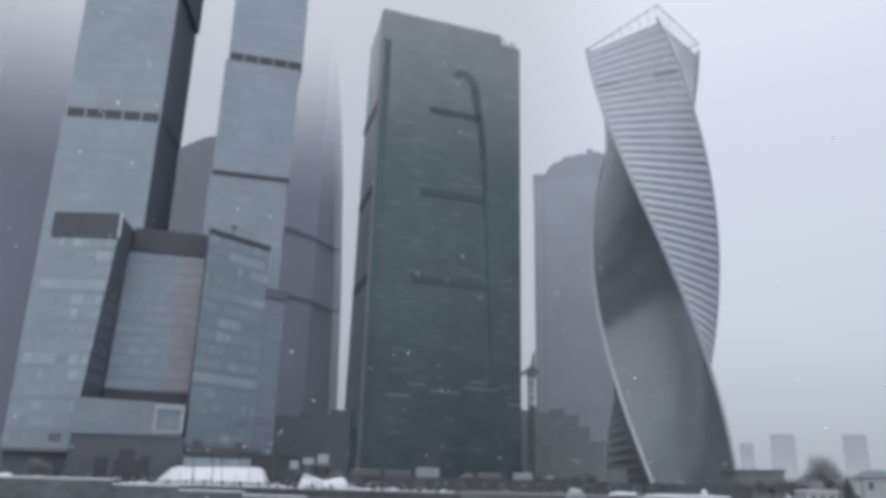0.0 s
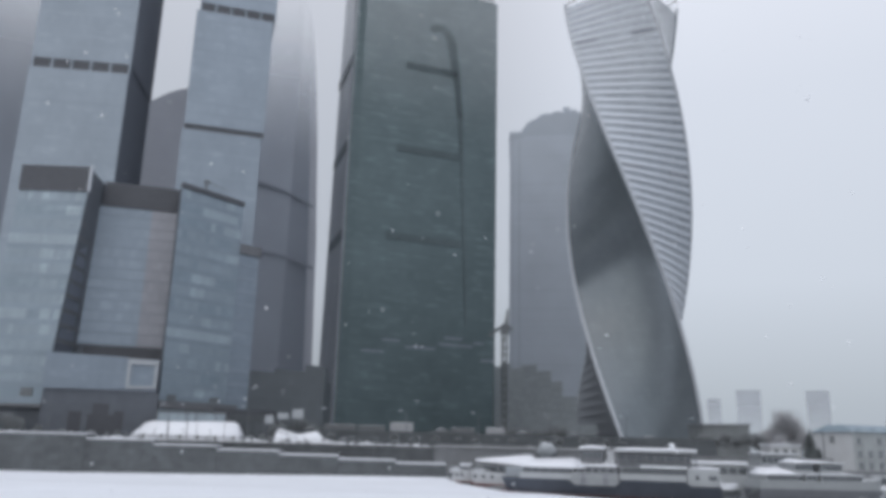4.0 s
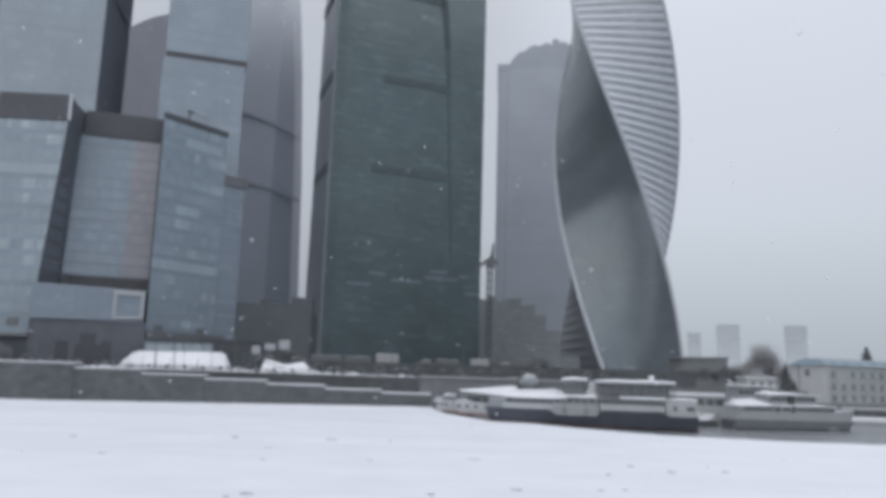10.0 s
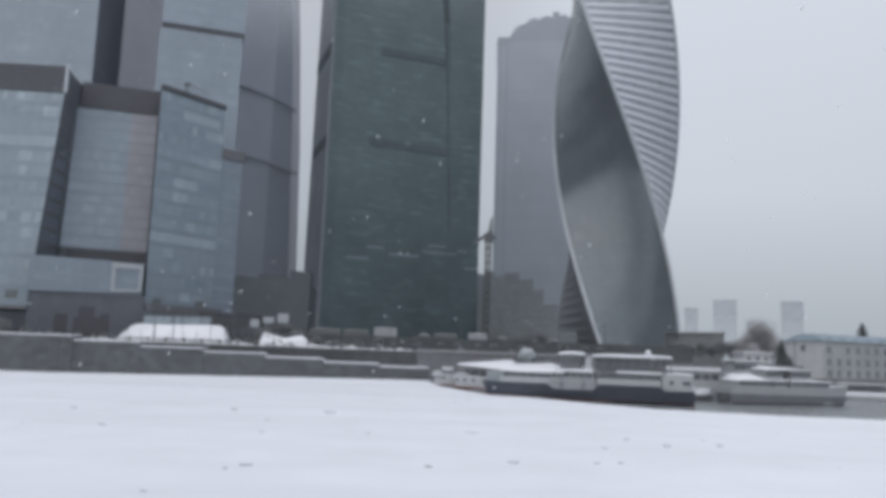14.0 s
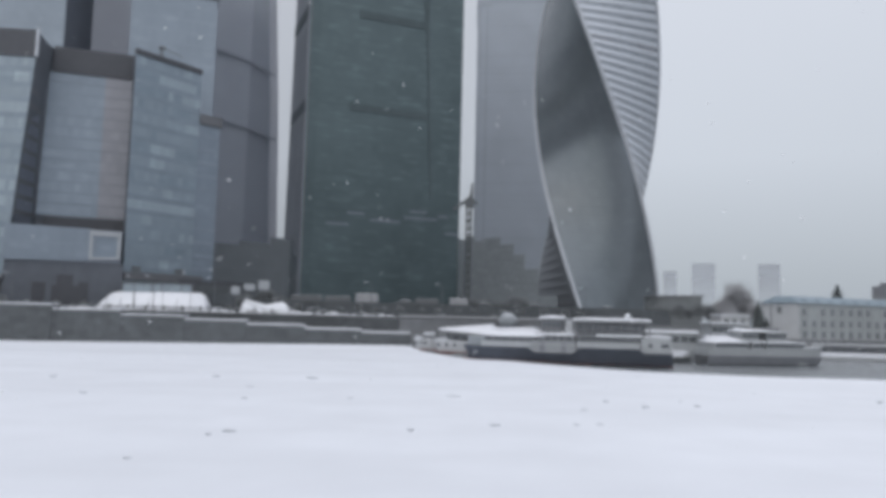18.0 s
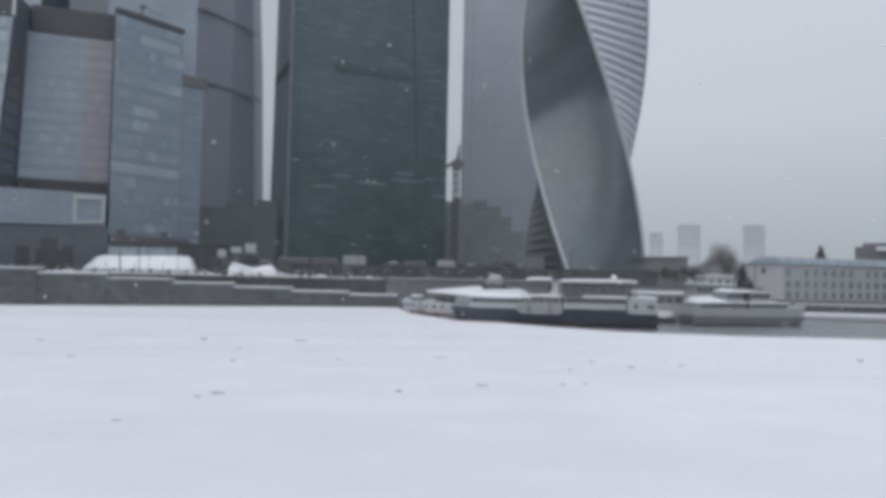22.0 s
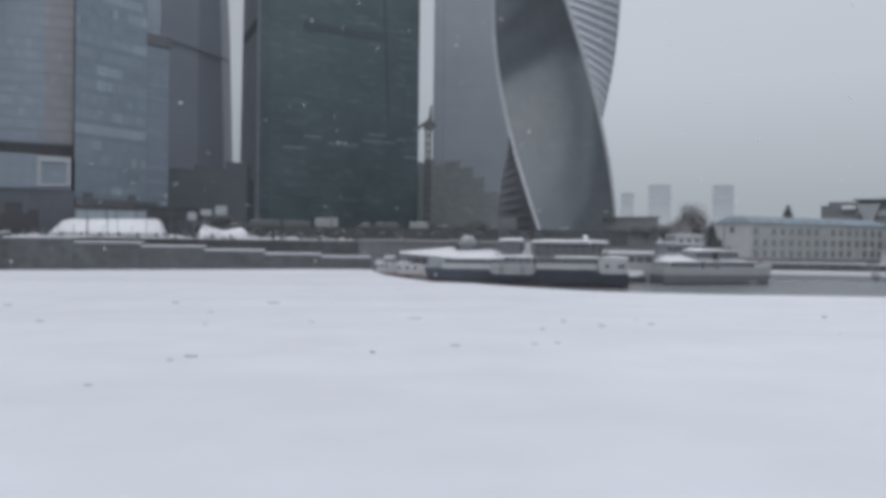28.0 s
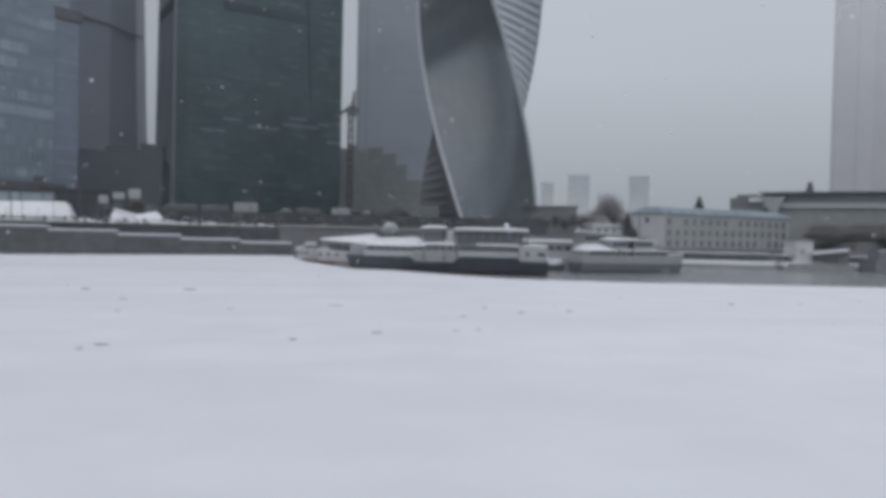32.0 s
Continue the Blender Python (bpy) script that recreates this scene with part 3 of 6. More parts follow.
for u0, u1, v1 in ((0.25, 0.37, 0.57), (0.42, 0.73, 0.52), (0.46, 0.61, 0.74), (0.66, 0.75, 0.6)):
    bm = bmesh.new()
    pf.slab(bm, u0, u1, 0, v1, -0.3, 0.1 + 0.06 * v1)
    part("gate", bm, ATTIC, low, "dark service gate")
for k in range(12):
    bm = bmesh.new()
    pf.slab(bm, 0.02 + k * 0.082, 0.025 + k * 0.082, 0, 1, -0.1, 0.06)
    part("panel_joint", bm, DARK_STONE, low)
part("wing_canopy", prism([(-68.3, 210.9), (-52.0, 228.5), (-56.5, 231), (-70, 214)], 15.2, 17.2), DARK_LOUVRE, low)
part("wing_canopy", prism([(-114, 200.5), (-94, 200.5), (-94, 204), (-114, 204)], 14.2, 15.0), DARK_LOUVRE, low)
part("lobby", prism([(-69.0, 211.5), (-53.5, 227.5), (-56, 230), (-70, 216)], 6.4, 15.2), LOW_BRIGHT, low)

for fc, u0, u1, z0, z1 in ((rw, 0.114, 0.234, 17.4, 18.9), (rw, 0.738, 0.878, 17.5, 19.0), (w1, 0.676, 0.849, 16.9, 19.0)):
    top, foot = (76.6, 17.0) if fc is rw else (71, 15)
    bm = bmesh.new()
    fc.slab(bm, u0, u1, (z0 - foot) / (top - foot), (z1 - foot) / (top - foot), -0.1, 0.25)
    part("vent_opening", bm, DARK_METAL, low, "dark ventilation opening")
# cradle crane on the roof of the right wing
bm = bmesh.new()
tube(bm, (-64.0, 218.0, 78), (-64.0, 218.0, 80.2), 0.35, 0.35, 6)
tube(bm, (-64.6, 217.6, 80.2), (-63.2, 218.4, 80.4), 0.55, 0.5, 6)
tube(bm, (-63.6, 218.2, 80.3), (-59.1, 222.6, 79.2), 0.16, 0.1, 5)
part("cradle_crane", bm, DARK_METAL, low, "small dark window-cleaning crane")
# glazed front hall under the right wing
gh = thing("front_hall", (-58, 205, 6.4), "low pale glazed hall with dark posts under the office wing", "building")
part("core", boxed(-66.6, -49.4, 205.3, 208.6, 6.4, 14.0), CONCRETE, gh)
part("flat_roof", boxed(-66.9, -49.1, 204.8, 208.8, 14.0, 14.35, bevel=0.05), DARK_LOUVRE, gh)
for k in range(7):
    x = -66.6 + k * 17.2 / 7
    part("pane", boxed(x + 0.06, x + 17.2 / 7 - 0.06, 205.1, 205.28, 6.6, 13.9), LOW_BRIGHT, gh)
    if k in (0, 3, 4, 6):
        part("post", boxed(x - 0.12, x + 0.12, 204.9, 205.2, 6.4, 14.0), DARK_METAL, gh)
# dark annex at the foot of the right wing
an = thing("annex", (*polar(-12, 216), 6.4), "dark flat-roofed annex under a projecting canopy", "building")
p0, p1 = polar(-13.5, 217), polar(-10.25, 222)
part("wall", prism([p0, p1, (p1[0], p1[1] + 9), (p0[0], p0[1] + 9)], 6.4, 14.2), ROAD_WALL, an)
q0, q1 = polar(-14.4, 216.5), polar(-10.45, 222.5)
part("canopy_roof", prism([q0, q1, (q1[0], q1[1] + 11), (q0[0], q0[1] + 11)], 14.2, 15.5), ATTIC, an)
af = wall_face(p0, p1, 6.4, 14.2)
for k in range(6):
    bm = bmesh.new()
    af.slab(bm, 0.04 + k * 0.16, 0.15 + k * 0.16, 0.1, 0.72, -0.1, 0.05)
    part("window", bm, BOAT_GLASS, an)

# ---- taller pair ----


def stacked_tower(name, label, l, r, depth, blocks, bays):
    """A tower of stacked blocks: (z0, z1, shift, dark band below)."""
    lv, rv = Vector(l), Vector(r)
    e = (rv - lv).normalized()
    back = Vector((-e.y, e.x))
    t = thing(name, (*((lv + rv) / 2), 6.4), label, "skyscraper", "paired glass towers")
    for z0, z1, shift, gap, floors in blocks:
        a, b = lv + e * shift, rv + e * shift
        pts = [tuple(a), tuple(b), tuple(b + back * depth), tuple(a + back * depth)]
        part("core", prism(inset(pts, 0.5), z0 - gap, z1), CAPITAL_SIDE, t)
        if gap:
            for k in range(6 if gap > 2.5 else 0):
                u = (k + 0.02) / 5.12
                bm = bmesh.new()
                wall_face(pts[0], pts[1], z0 - gap, z0).slab(bm, u, u + 0.02, 0, 1, -0.3, 0.02)
                part("column", bm, CAPITAL_SPANDREL, t)
            bm = bmesh.new()
            wall_face(pts[0], pts[1], z0 - gap, z0).slab(bm, 0.005, 0.995, 0, 1, -0.6, -0.15)
            part("terrace_band", bm, ATTIC, t)
        if floors:
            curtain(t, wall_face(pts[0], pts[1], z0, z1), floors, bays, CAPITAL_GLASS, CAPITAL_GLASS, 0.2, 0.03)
            # Side faces take a darker copy of the front glass, shade put into colour.
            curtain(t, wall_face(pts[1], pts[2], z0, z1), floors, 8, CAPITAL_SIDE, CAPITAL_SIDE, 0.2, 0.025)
    return t


stacked_tower("capital_tower", "tall pale blue glass tower of stacked shifted blocks", (-129.8, 234.6), (-99.0, 238.0), 30,
              [(6.4, 20, 0, 0, 0), (20, 123.5, 0, 0, 26), (126.8, 176, 0.3, 3.3, 12), (176.4, 205, 1.4, 0, 7), (205, 262, 1.4, 0, 0)], 24)
# Unseen depth stretched to 72 to darken the twisted tower's reflection.
stacked_tower("capital_tower", "slimmer pale blue glass tower of stacked blocks with dark terrace bands", (-82.7, 248.6), (-57.2, 255.6), 72,
              [(6.4, 20, -0.6, 0, 0), (20, 109.5, -0.6, 0, 22), (111.4, 154.5, 0, 1.9, 11), (157.6, 205, 0.8, 3.1, 12), (205, 240, 0.8, 0, 0)], 20)

# ---- dark green glass tower ----
imp = thing("green_tower", (-5, 360, 6.4), "dark green glass skyscraper with a sloping roofline and recessed bands", "skyscraper")
F = [(-36.3, 339.0), (-7.7, 349.6), (23.7, 361.0), (34.1, 364.8)]
FL = (-46.6, 376.5)
ZT = 239.0
# Unseen back corners pushed out to widen the dark reflection in the twisted tower.
pts = [FL, *F, (20, 418), (-32, 418)]
part("core", prism(inset(pts, 0.6), 6.4, ZT - 8), GREEN_CORE, imp)
for a, b, top, bays in ((F[0], F[1], ZT, 12), (F[1], F[2], ZT, 13), (F[2], F[3], ZT - 6, 5)):
    curtain(imp, wall_face(a, b, 10, top), 58, bays, GREEN_GLASS, GREEN_GLASS, 0.22, 0.03, 0.02)
curtain(imp, wall_face((-48.9, 376.5), F[0], 8, ZT, (-46.3, 376.5), F[0]), 20, 6, STRIP_GLASS, STRIP_GLASS, 0.06, 0.02, mullion=STRIP_FIN, every=2)
# Proud dark slabs stand in for recessed floors, their shade put into colour.
for k, zb in enumerate((186, 142.5, 99)):
    bm = bmesh.new()
    wall_face((-47.6, 376.5), F[0], zb - 1.5, zb + 3.5).slab(bm, 0.06, 0.95, 0, 1, -0.2, 0.35)
    part("painted_recess", bm, GREEN_RECESS, imp)
    bm = bmesh.new()
    wall_face(F[0], F[1], zb, zb + 3.6).slab(bm, 0.86 - 0.11 * k, 1, 0, 1, -0.2, 0.3)
    part("painted_recess", bm, GREEN_RECESS, imp)
    bm = bmesh.new()
    wall_face(F[1], F[2], zb, zb + 3.6).slab(bm, 0, 0.67 + 0.06 * k, 0, 1, -0.2, 0.3)
    part("painted_recess", bm, GREEN_RECESS, imp)
# Pale slabs paint a reflected line onto the lower glass.
for i, u0, u1, z in [(1, 0.491, 0.99, 52.7), (2, 0.01, 0.435, 54.4), (0, 0.353, 0.684, 47.6), (2, 0.348, 0.979, 46.6), (1, 0.011, 0.434, 50.4), (1, 0.579, 0.832, 55.8), (0, 0.66, 0.92, 52.9)]:
    bm = bmesh.new()
    wall_face(F[i], F[i + 1], z - 0.5, z + 0.5).slab(bm, u0, u1, 0, 1, -0.1, 0.14)
    part("pale_strip", bm, CAPITAL_SIDE, imp, "pale strip painting a reflection on the glass")
# curved seam on the front
seam = wall_face(F[1], F[2], 0, 239)
bm = bmesh.new()
prev = None
line = []
for k in range(57):
    if k < 41:
        z = 62 + k * 3.4
        u = 0.885 - 0.0014 * (z - 62) - 0.09 * max(0.0, (z - 150) / 48) ** 2.2
        line.append((u * 33.4, z, 0.5 + 1.7 * max(0.0, (z - 130) / 68)))
    else:
        a = (k - 40) / 16 * 2.2
        line.append(((0.375 + 0.224 * math.cos(a)) * 33.4, 198 + 13.5 * math.sin(a), 2.2 - 0.4 * a / 2.2))
for k, (x, z, w) in enumerate(line):
    (xa, za, _), (xb, zb, _) = line[max(0, k - 1)], line[min(len(line) - 1, k + 1)]
    dx, dz = xb - xa, zb - za
    n = math.hypot(dx, dz)
    ox, oz = dz / n * w, -dx / n * w
    cur = [seam.at((x + sg * ox) / 33.4, (z + sg * oz) / 239, d) for sg, d in ((-1, -0.2), (1, -0.2), (1, 0.3), (-1, 0.3))]
    if prev:
        hexa(bm, prev, cur)
    prev = cur
part("curved_seam", bm, GREEN_RECESS, imp)
bm = bmesh.new()
tube(bm, (-36.6, 338.2, 8), (-36.6, 338.2, ZT - 3), 0.55, 0.55, 8)
part("corner_fin", bm, STRIP_FIN, imp, "pale vertical corner fin")
bm = bmesh.new()
wall_face(F[0], F[1], 10, 222).slab(bm, 0.05, 0.15, 0, 1, -0.1, 0.16)
part("corner_recess", bm, GREEN_GLASS, imp)
bm = bmesh.new()
bmesh.ops.create_icosphere(bm, subdivisions=2, radius=0.75, matrix=Matrix.Translation((-38.4, 337.2, 28.4)))
part("marker_light", bm, BLUE_LAMP, imp, "small blue marker light", smooth=True)
bm = bmesh.new()
tube(bm, (-38.3, 337.4, 28.4), (-36.7, 338.2, 28.4), 0.2, 0.2, 5)
part("lamp_bracket", bm, FIN_METAL, imp)
for k in range(7):
    rnd = random.Random(k + 5)
    x, y = 23.5 + k * 1.4, 362 + k * 0.6
    part("roof_plant", boxed(x - 0.8, x + 0.8, y, y + 2, ZT - 6, ZT - 2.5 + rnd.uniform(-2, 3.2)), GREEN_RECESS, imp)

# ---- twisted tower ----
TC = polar(15.226, 385.4)
TR, TPH, TTW, TZ0, TZ1 = 30.43, 246.85, 161.7, 7.0, 246.0


def twist(i, z, r=TR):
    th = radians(TPH - TTW * (z - TZ0) / (TZ1 - TZ0) + 90 * i)
    return Vector((TC[0] + r * math.cos(th), TC[1] + r * math.sin(th), z))


evo = thing("twisted_tower", (*TC, 6.4), "twisted tower with white ribbon edges, striped and dark glass sides", "skyscraper")
FLOORS = 54
TOP = 236.0
FH = (TOP - 10) / FLOORS
bm = bmesh.new()
rings = [[bm.verts.new(twist(i, 6.3 + (TOP - 6.3) * k / 80, TR - 1.0)) for i in range(4)] for k in range(81)]
for a, b in zip(rings, rings[1:]):
    for i in range(4):
        bm.faces.new((a[i], a[(i + 1) % 4], b[(i + 1) % 4], b[i]))
bm.faces.new(rings[-1])
part("core", bm, TWIST_CORE, evo)
skins = [bmesh.new() for i in range(5)]
for k in range(FLOORS):
    z = 10 + k * FH
    for i in range(4):
        a0, b0, a1, b1 = twist(i, z), twist(i + 1, z), twist(i, z + FH), twist(i + 1, z + FH)
        fc = Face(a0, b0, a1, b1)
        striped = i % 2 == 1
        plain = k in (30, 47)
        # Faces hidden from the camera vanish upwards, part of the painted haze.
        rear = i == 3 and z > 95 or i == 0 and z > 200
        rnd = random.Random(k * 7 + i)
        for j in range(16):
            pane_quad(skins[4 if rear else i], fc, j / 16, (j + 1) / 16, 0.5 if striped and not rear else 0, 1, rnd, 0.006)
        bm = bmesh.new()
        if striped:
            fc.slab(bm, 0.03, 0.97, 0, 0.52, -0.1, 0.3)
            part("spandrel", bm, TWIST_BACK if rear else TWIST_PANEL if i == 1 else TWIST_SHADED, evo)
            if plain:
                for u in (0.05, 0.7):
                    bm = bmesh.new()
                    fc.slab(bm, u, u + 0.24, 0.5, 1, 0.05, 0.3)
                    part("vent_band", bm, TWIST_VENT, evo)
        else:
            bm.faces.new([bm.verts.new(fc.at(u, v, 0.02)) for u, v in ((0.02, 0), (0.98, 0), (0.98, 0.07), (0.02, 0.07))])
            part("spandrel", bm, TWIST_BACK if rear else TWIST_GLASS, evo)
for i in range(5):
    tagged(put("window_panes", raw_mesh(skins[i], "window_panes", (TWIST_GLASS, TWIST_BAND, TWIST_GLASS, TWIST_SHADED, TWIST_BACK)[i]), evo), kind="stuff")
for i in range(4):
    bm = bmesh.new()
    prev = None
    for k in range(97):
        z = TZ0 + (TOP + 3 - TZ0) * k / 96
        c = twist(i, z, TR + 0.5)
        t1, t2 = (twist(i + 1, z) - c).normalized(), (twist(i - 1, z) - c).normalized()
        cur = [c, c + t1 * 1.45, c + (t1 + t2) * 1.2, c + t2 * 1.45]
        if prev:
            hexa(bm, prev, cur)
        prev = cur
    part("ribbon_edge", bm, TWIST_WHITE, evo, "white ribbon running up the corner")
# open crown
crown_z = {0: 238, 1: 238, 2: 246, 3: 244}
bm = bmesh.new()
for i in range(4):
    a, b = twist(i, TOP + 2), twist(i + 1, TOP + 2)
    a2, b2 = Vector((a.x, a.y, crown_z[i])), Vector((b.x, b.y, crown_z[(i + 1) % 4]))
    tube(bm, a2, b2, 0.55, 0.55, 6)
    for k in range(9):
        u = k / 8
        tube(bm, a.lerp(b, u), a2.lerp(b2, u), 0.25, 0.25, 4)
    for k in range(8):
        tube(bm, a.lerp(b, k / 8), a2.lerp(b2, (k + 1) / 8), 0.18, 0.18, 4)
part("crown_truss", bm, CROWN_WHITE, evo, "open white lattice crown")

# ---- towers behind ----


def slab_tower(name, label, pts, z1, mat, floors=0, mat2=None, group="towers in the cloud", tops=None, faces=1):
    t = thing(name, (*pts[0], 6.4), label, "skyscraper", group)
    bm = bmesh.new()
    hi = [(x, y, z1) for x, y in (tops or pts)]
    hexa(bm, [(x, y, 6.4) for x, y in pts], hi)
    part("body", bm, mat, t)
    if floors:
        tp = tops or pts
        for s in range(faces):
            fc = Face((*pts[s], 6.4), (*pts[s + 1], 6.4), (*tp[s], z1), (*tp[s + 1], z1))
            for k in range(floors):
                bm = bmesh.new()
                fc.slab(bm, 0.01, 0.99, (k + 0.1) / floors, (k + 0.45) / floors, 0, 0.03)
                part("floor_band", bm, mat2, t)
    return t


ct = thing("curved_tower", (*polar(-10, 430), 6.4), "grey tower tapering in a curve up into low cloud", "skyscraper", "towers in the cloud")
PROFILE = [(6.4, -7.75), (52, -7.89), (119, -8.13), (187, -8.59), (231, -9.05), (255, -9.4), (285, -10.0)]


def curve_az(z):
    for (za, a), (zb, b) in zip(PROFILE, PROFILE[1:]):
        if z <= zb:
            return a + (b - a) * (z - za) / (zb - za)
    return PROFILE[-1][1]


zs = [6.4 + 278 * k / 30 for k in range(31)]
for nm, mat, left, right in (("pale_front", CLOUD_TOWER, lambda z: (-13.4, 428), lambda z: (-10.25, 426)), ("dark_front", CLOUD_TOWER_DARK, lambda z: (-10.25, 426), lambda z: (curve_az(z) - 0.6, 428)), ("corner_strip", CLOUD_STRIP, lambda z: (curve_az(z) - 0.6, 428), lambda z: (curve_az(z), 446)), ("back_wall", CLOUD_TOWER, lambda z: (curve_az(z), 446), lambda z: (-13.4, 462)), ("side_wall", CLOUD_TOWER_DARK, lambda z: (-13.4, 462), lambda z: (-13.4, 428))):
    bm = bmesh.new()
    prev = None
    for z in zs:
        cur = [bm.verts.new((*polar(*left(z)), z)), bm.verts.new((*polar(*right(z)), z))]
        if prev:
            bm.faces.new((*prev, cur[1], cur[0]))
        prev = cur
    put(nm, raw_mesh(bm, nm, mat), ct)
for belt in ([(-13.38, 149), (-12, 146.6), (-10.8, 144), (-9.6, 140.5), (-8.55, 136.4)], [(-13.38, 110.5), (-11.6, 108.5), (-10.05, 105.8), (-9.1, 103.2), (-8.25, 101)]):
    bm = bmesh.new()
    prev = None
    for az, z in belt:
        x, y = polar(az, 425.4)
        cur = [(x, y, z - 0.6), (x, y + 1.2, z - 0.6), (x, y + 1.2, z + 0.6), (x, y, z + 0.6)]
        if prev:
            hexa(bm, prev, cur)
        prev = cur
    part("sloping_belt", bm, CLOUD_BELT, ct, "thin dark belt sloping across the front")
gt = thing("grey_tower", (*polar(-33, 400), 6.4), "dark grey tower lost in cloud", "skyscraper", "towers in the cloud")
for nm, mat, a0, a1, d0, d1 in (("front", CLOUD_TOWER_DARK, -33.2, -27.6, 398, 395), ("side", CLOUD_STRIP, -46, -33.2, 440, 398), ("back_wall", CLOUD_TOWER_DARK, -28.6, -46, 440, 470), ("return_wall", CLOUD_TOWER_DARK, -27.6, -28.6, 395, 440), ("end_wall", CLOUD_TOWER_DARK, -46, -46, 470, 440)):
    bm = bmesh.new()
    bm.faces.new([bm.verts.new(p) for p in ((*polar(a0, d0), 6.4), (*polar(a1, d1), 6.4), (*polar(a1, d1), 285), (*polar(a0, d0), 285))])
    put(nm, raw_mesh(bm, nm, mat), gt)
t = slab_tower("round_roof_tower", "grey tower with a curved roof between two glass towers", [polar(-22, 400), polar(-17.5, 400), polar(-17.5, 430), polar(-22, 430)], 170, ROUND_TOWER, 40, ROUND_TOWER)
bm = bmesh.new()
prev = None
for k in range(13):
    x, y = polar(-21.2 + 3.7 * k / 12, 400)
    h = 171 + 16 * math.sin(math.pi * (0.05 + 0.45 * k / 12))
    cur = [(x, y, 169), (x, y + 30, 169), (x, y + 30, h), (x, y, h)]
    if prev:
        hexa(bm, prev, cur)
    prev = cur
tagged(part("curved_roof", bm, ROUND_TOWER, t), kind="stuff")

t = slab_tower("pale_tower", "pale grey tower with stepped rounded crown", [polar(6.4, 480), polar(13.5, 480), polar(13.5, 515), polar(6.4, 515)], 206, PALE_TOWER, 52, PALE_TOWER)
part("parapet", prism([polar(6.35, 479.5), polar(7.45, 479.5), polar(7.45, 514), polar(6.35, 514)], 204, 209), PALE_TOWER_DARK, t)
bm = bmesh.new()
prev = None
for k in range(17):
    x, y = polar(7.3 + 5.9 * k / 16, 481)
    h = 212 + 11.5 * (1 - (1 - min(1, k / 8)) ** 2.4) - (1.5 if k % 3 == 0 else 0)
    cur = [(x, y, 203), (x, y + 30, 203), (x, y + 30, h), (x, y, h)]
    if prev:
        hexa(bm, prev, cur)
    prev = cur
tagged(part("rounded_crown", bm, PALE_TOWER_DARK, t), kind="stuff")
for a, h in ((10.8, 228), (11.4, 226)):
    x, y = polar(a, 485)
    part("roof_plant", boxed(x - 2, x + 2, y, y + 3, 220, h), PALE_TOWER_DARK, t)
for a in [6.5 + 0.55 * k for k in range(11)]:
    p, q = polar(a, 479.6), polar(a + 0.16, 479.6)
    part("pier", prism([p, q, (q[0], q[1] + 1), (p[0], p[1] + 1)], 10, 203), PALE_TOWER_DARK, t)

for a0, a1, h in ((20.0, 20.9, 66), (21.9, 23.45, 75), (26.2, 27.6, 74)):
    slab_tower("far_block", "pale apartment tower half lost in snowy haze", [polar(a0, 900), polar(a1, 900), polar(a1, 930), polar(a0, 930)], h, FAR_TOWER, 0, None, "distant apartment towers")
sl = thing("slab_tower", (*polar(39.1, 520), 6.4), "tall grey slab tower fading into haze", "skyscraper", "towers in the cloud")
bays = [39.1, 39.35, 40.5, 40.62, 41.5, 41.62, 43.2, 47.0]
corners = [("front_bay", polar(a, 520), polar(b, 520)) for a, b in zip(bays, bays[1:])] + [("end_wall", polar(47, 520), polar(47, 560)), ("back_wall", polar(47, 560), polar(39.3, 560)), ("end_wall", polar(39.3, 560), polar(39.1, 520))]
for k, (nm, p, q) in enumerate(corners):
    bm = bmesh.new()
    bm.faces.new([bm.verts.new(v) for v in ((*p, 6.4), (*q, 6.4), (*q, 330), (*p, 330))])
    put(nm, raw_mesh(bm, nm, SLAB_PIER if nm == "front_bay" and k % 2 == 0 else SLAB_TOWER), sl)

# ---- moored boats ----


def placed(bow, stern):
    """Boat frame: x from bow to stern, y to the boat's far side, z up from the water."""
    b, s = Vector((*bow, -0.1)), Vector((*stern, -0.1))
    e = (s - b).normalized()
    side = Vector((-e.y, e.x, 0))
    m = Matrix((e, side, Vector((0, 0, 1)))).transposed().to_4x4()
    m.translation = b
    return m, (s - b).length


def loft(sections):
    bm = bmesh.new()
    rings = [[bm.verts.new(p) for p in sec] for sec in sections]
    n = len(rings[0])
    for a, b in zip(rings, rings[1:]):
        for i in range(n):
            bm.faces.new((a[i], a[(i + 1) % n], b[(i + 1) % n], b[i]))
    bm.faces.new(rings[0][::-1])
    bm.faces.new(rings[-1])
    return bm


def hull(m, length, beam, profile, keel=-0.8, flare=0.82, bluff=0.2):
    """A hull with pointed bow and blunt stern; profile: (share of the length, deck height)."""
    secs = []
    for s, z in profile:
        w = beam / 2 * min(1, (s + 0.008) / bluff) ** 0.55 * (1 - 0.12 * max(0, (s - 0.85) / 0.15))
        x = s * length
        rake = 1.5 * max(0, 0.1 - s) / 0.1
        secs.append([(x + rake, -w * flare * 0.4, keel), (x + rake * 0.7, -w * flare, 0), (x, -w, z), (x, w, z), (x + rake * 0.7, w * flare, 0), (x + rake, w * flare * 0.4, keel)])
    bm = loft(secs)
    bmesh.ops.transform(bm, matrix=m, verts=bm.verts)
    return bm


def mbox(m, x0, x1, y0, y1, z0, z1, bevel=0.0):
    bm = boxed(x0, x1, y0, y1, z0, z1, None, bevel)
    bmesh.ops.transform(bm, matrix=m, verts=bm.verts)
    return bm


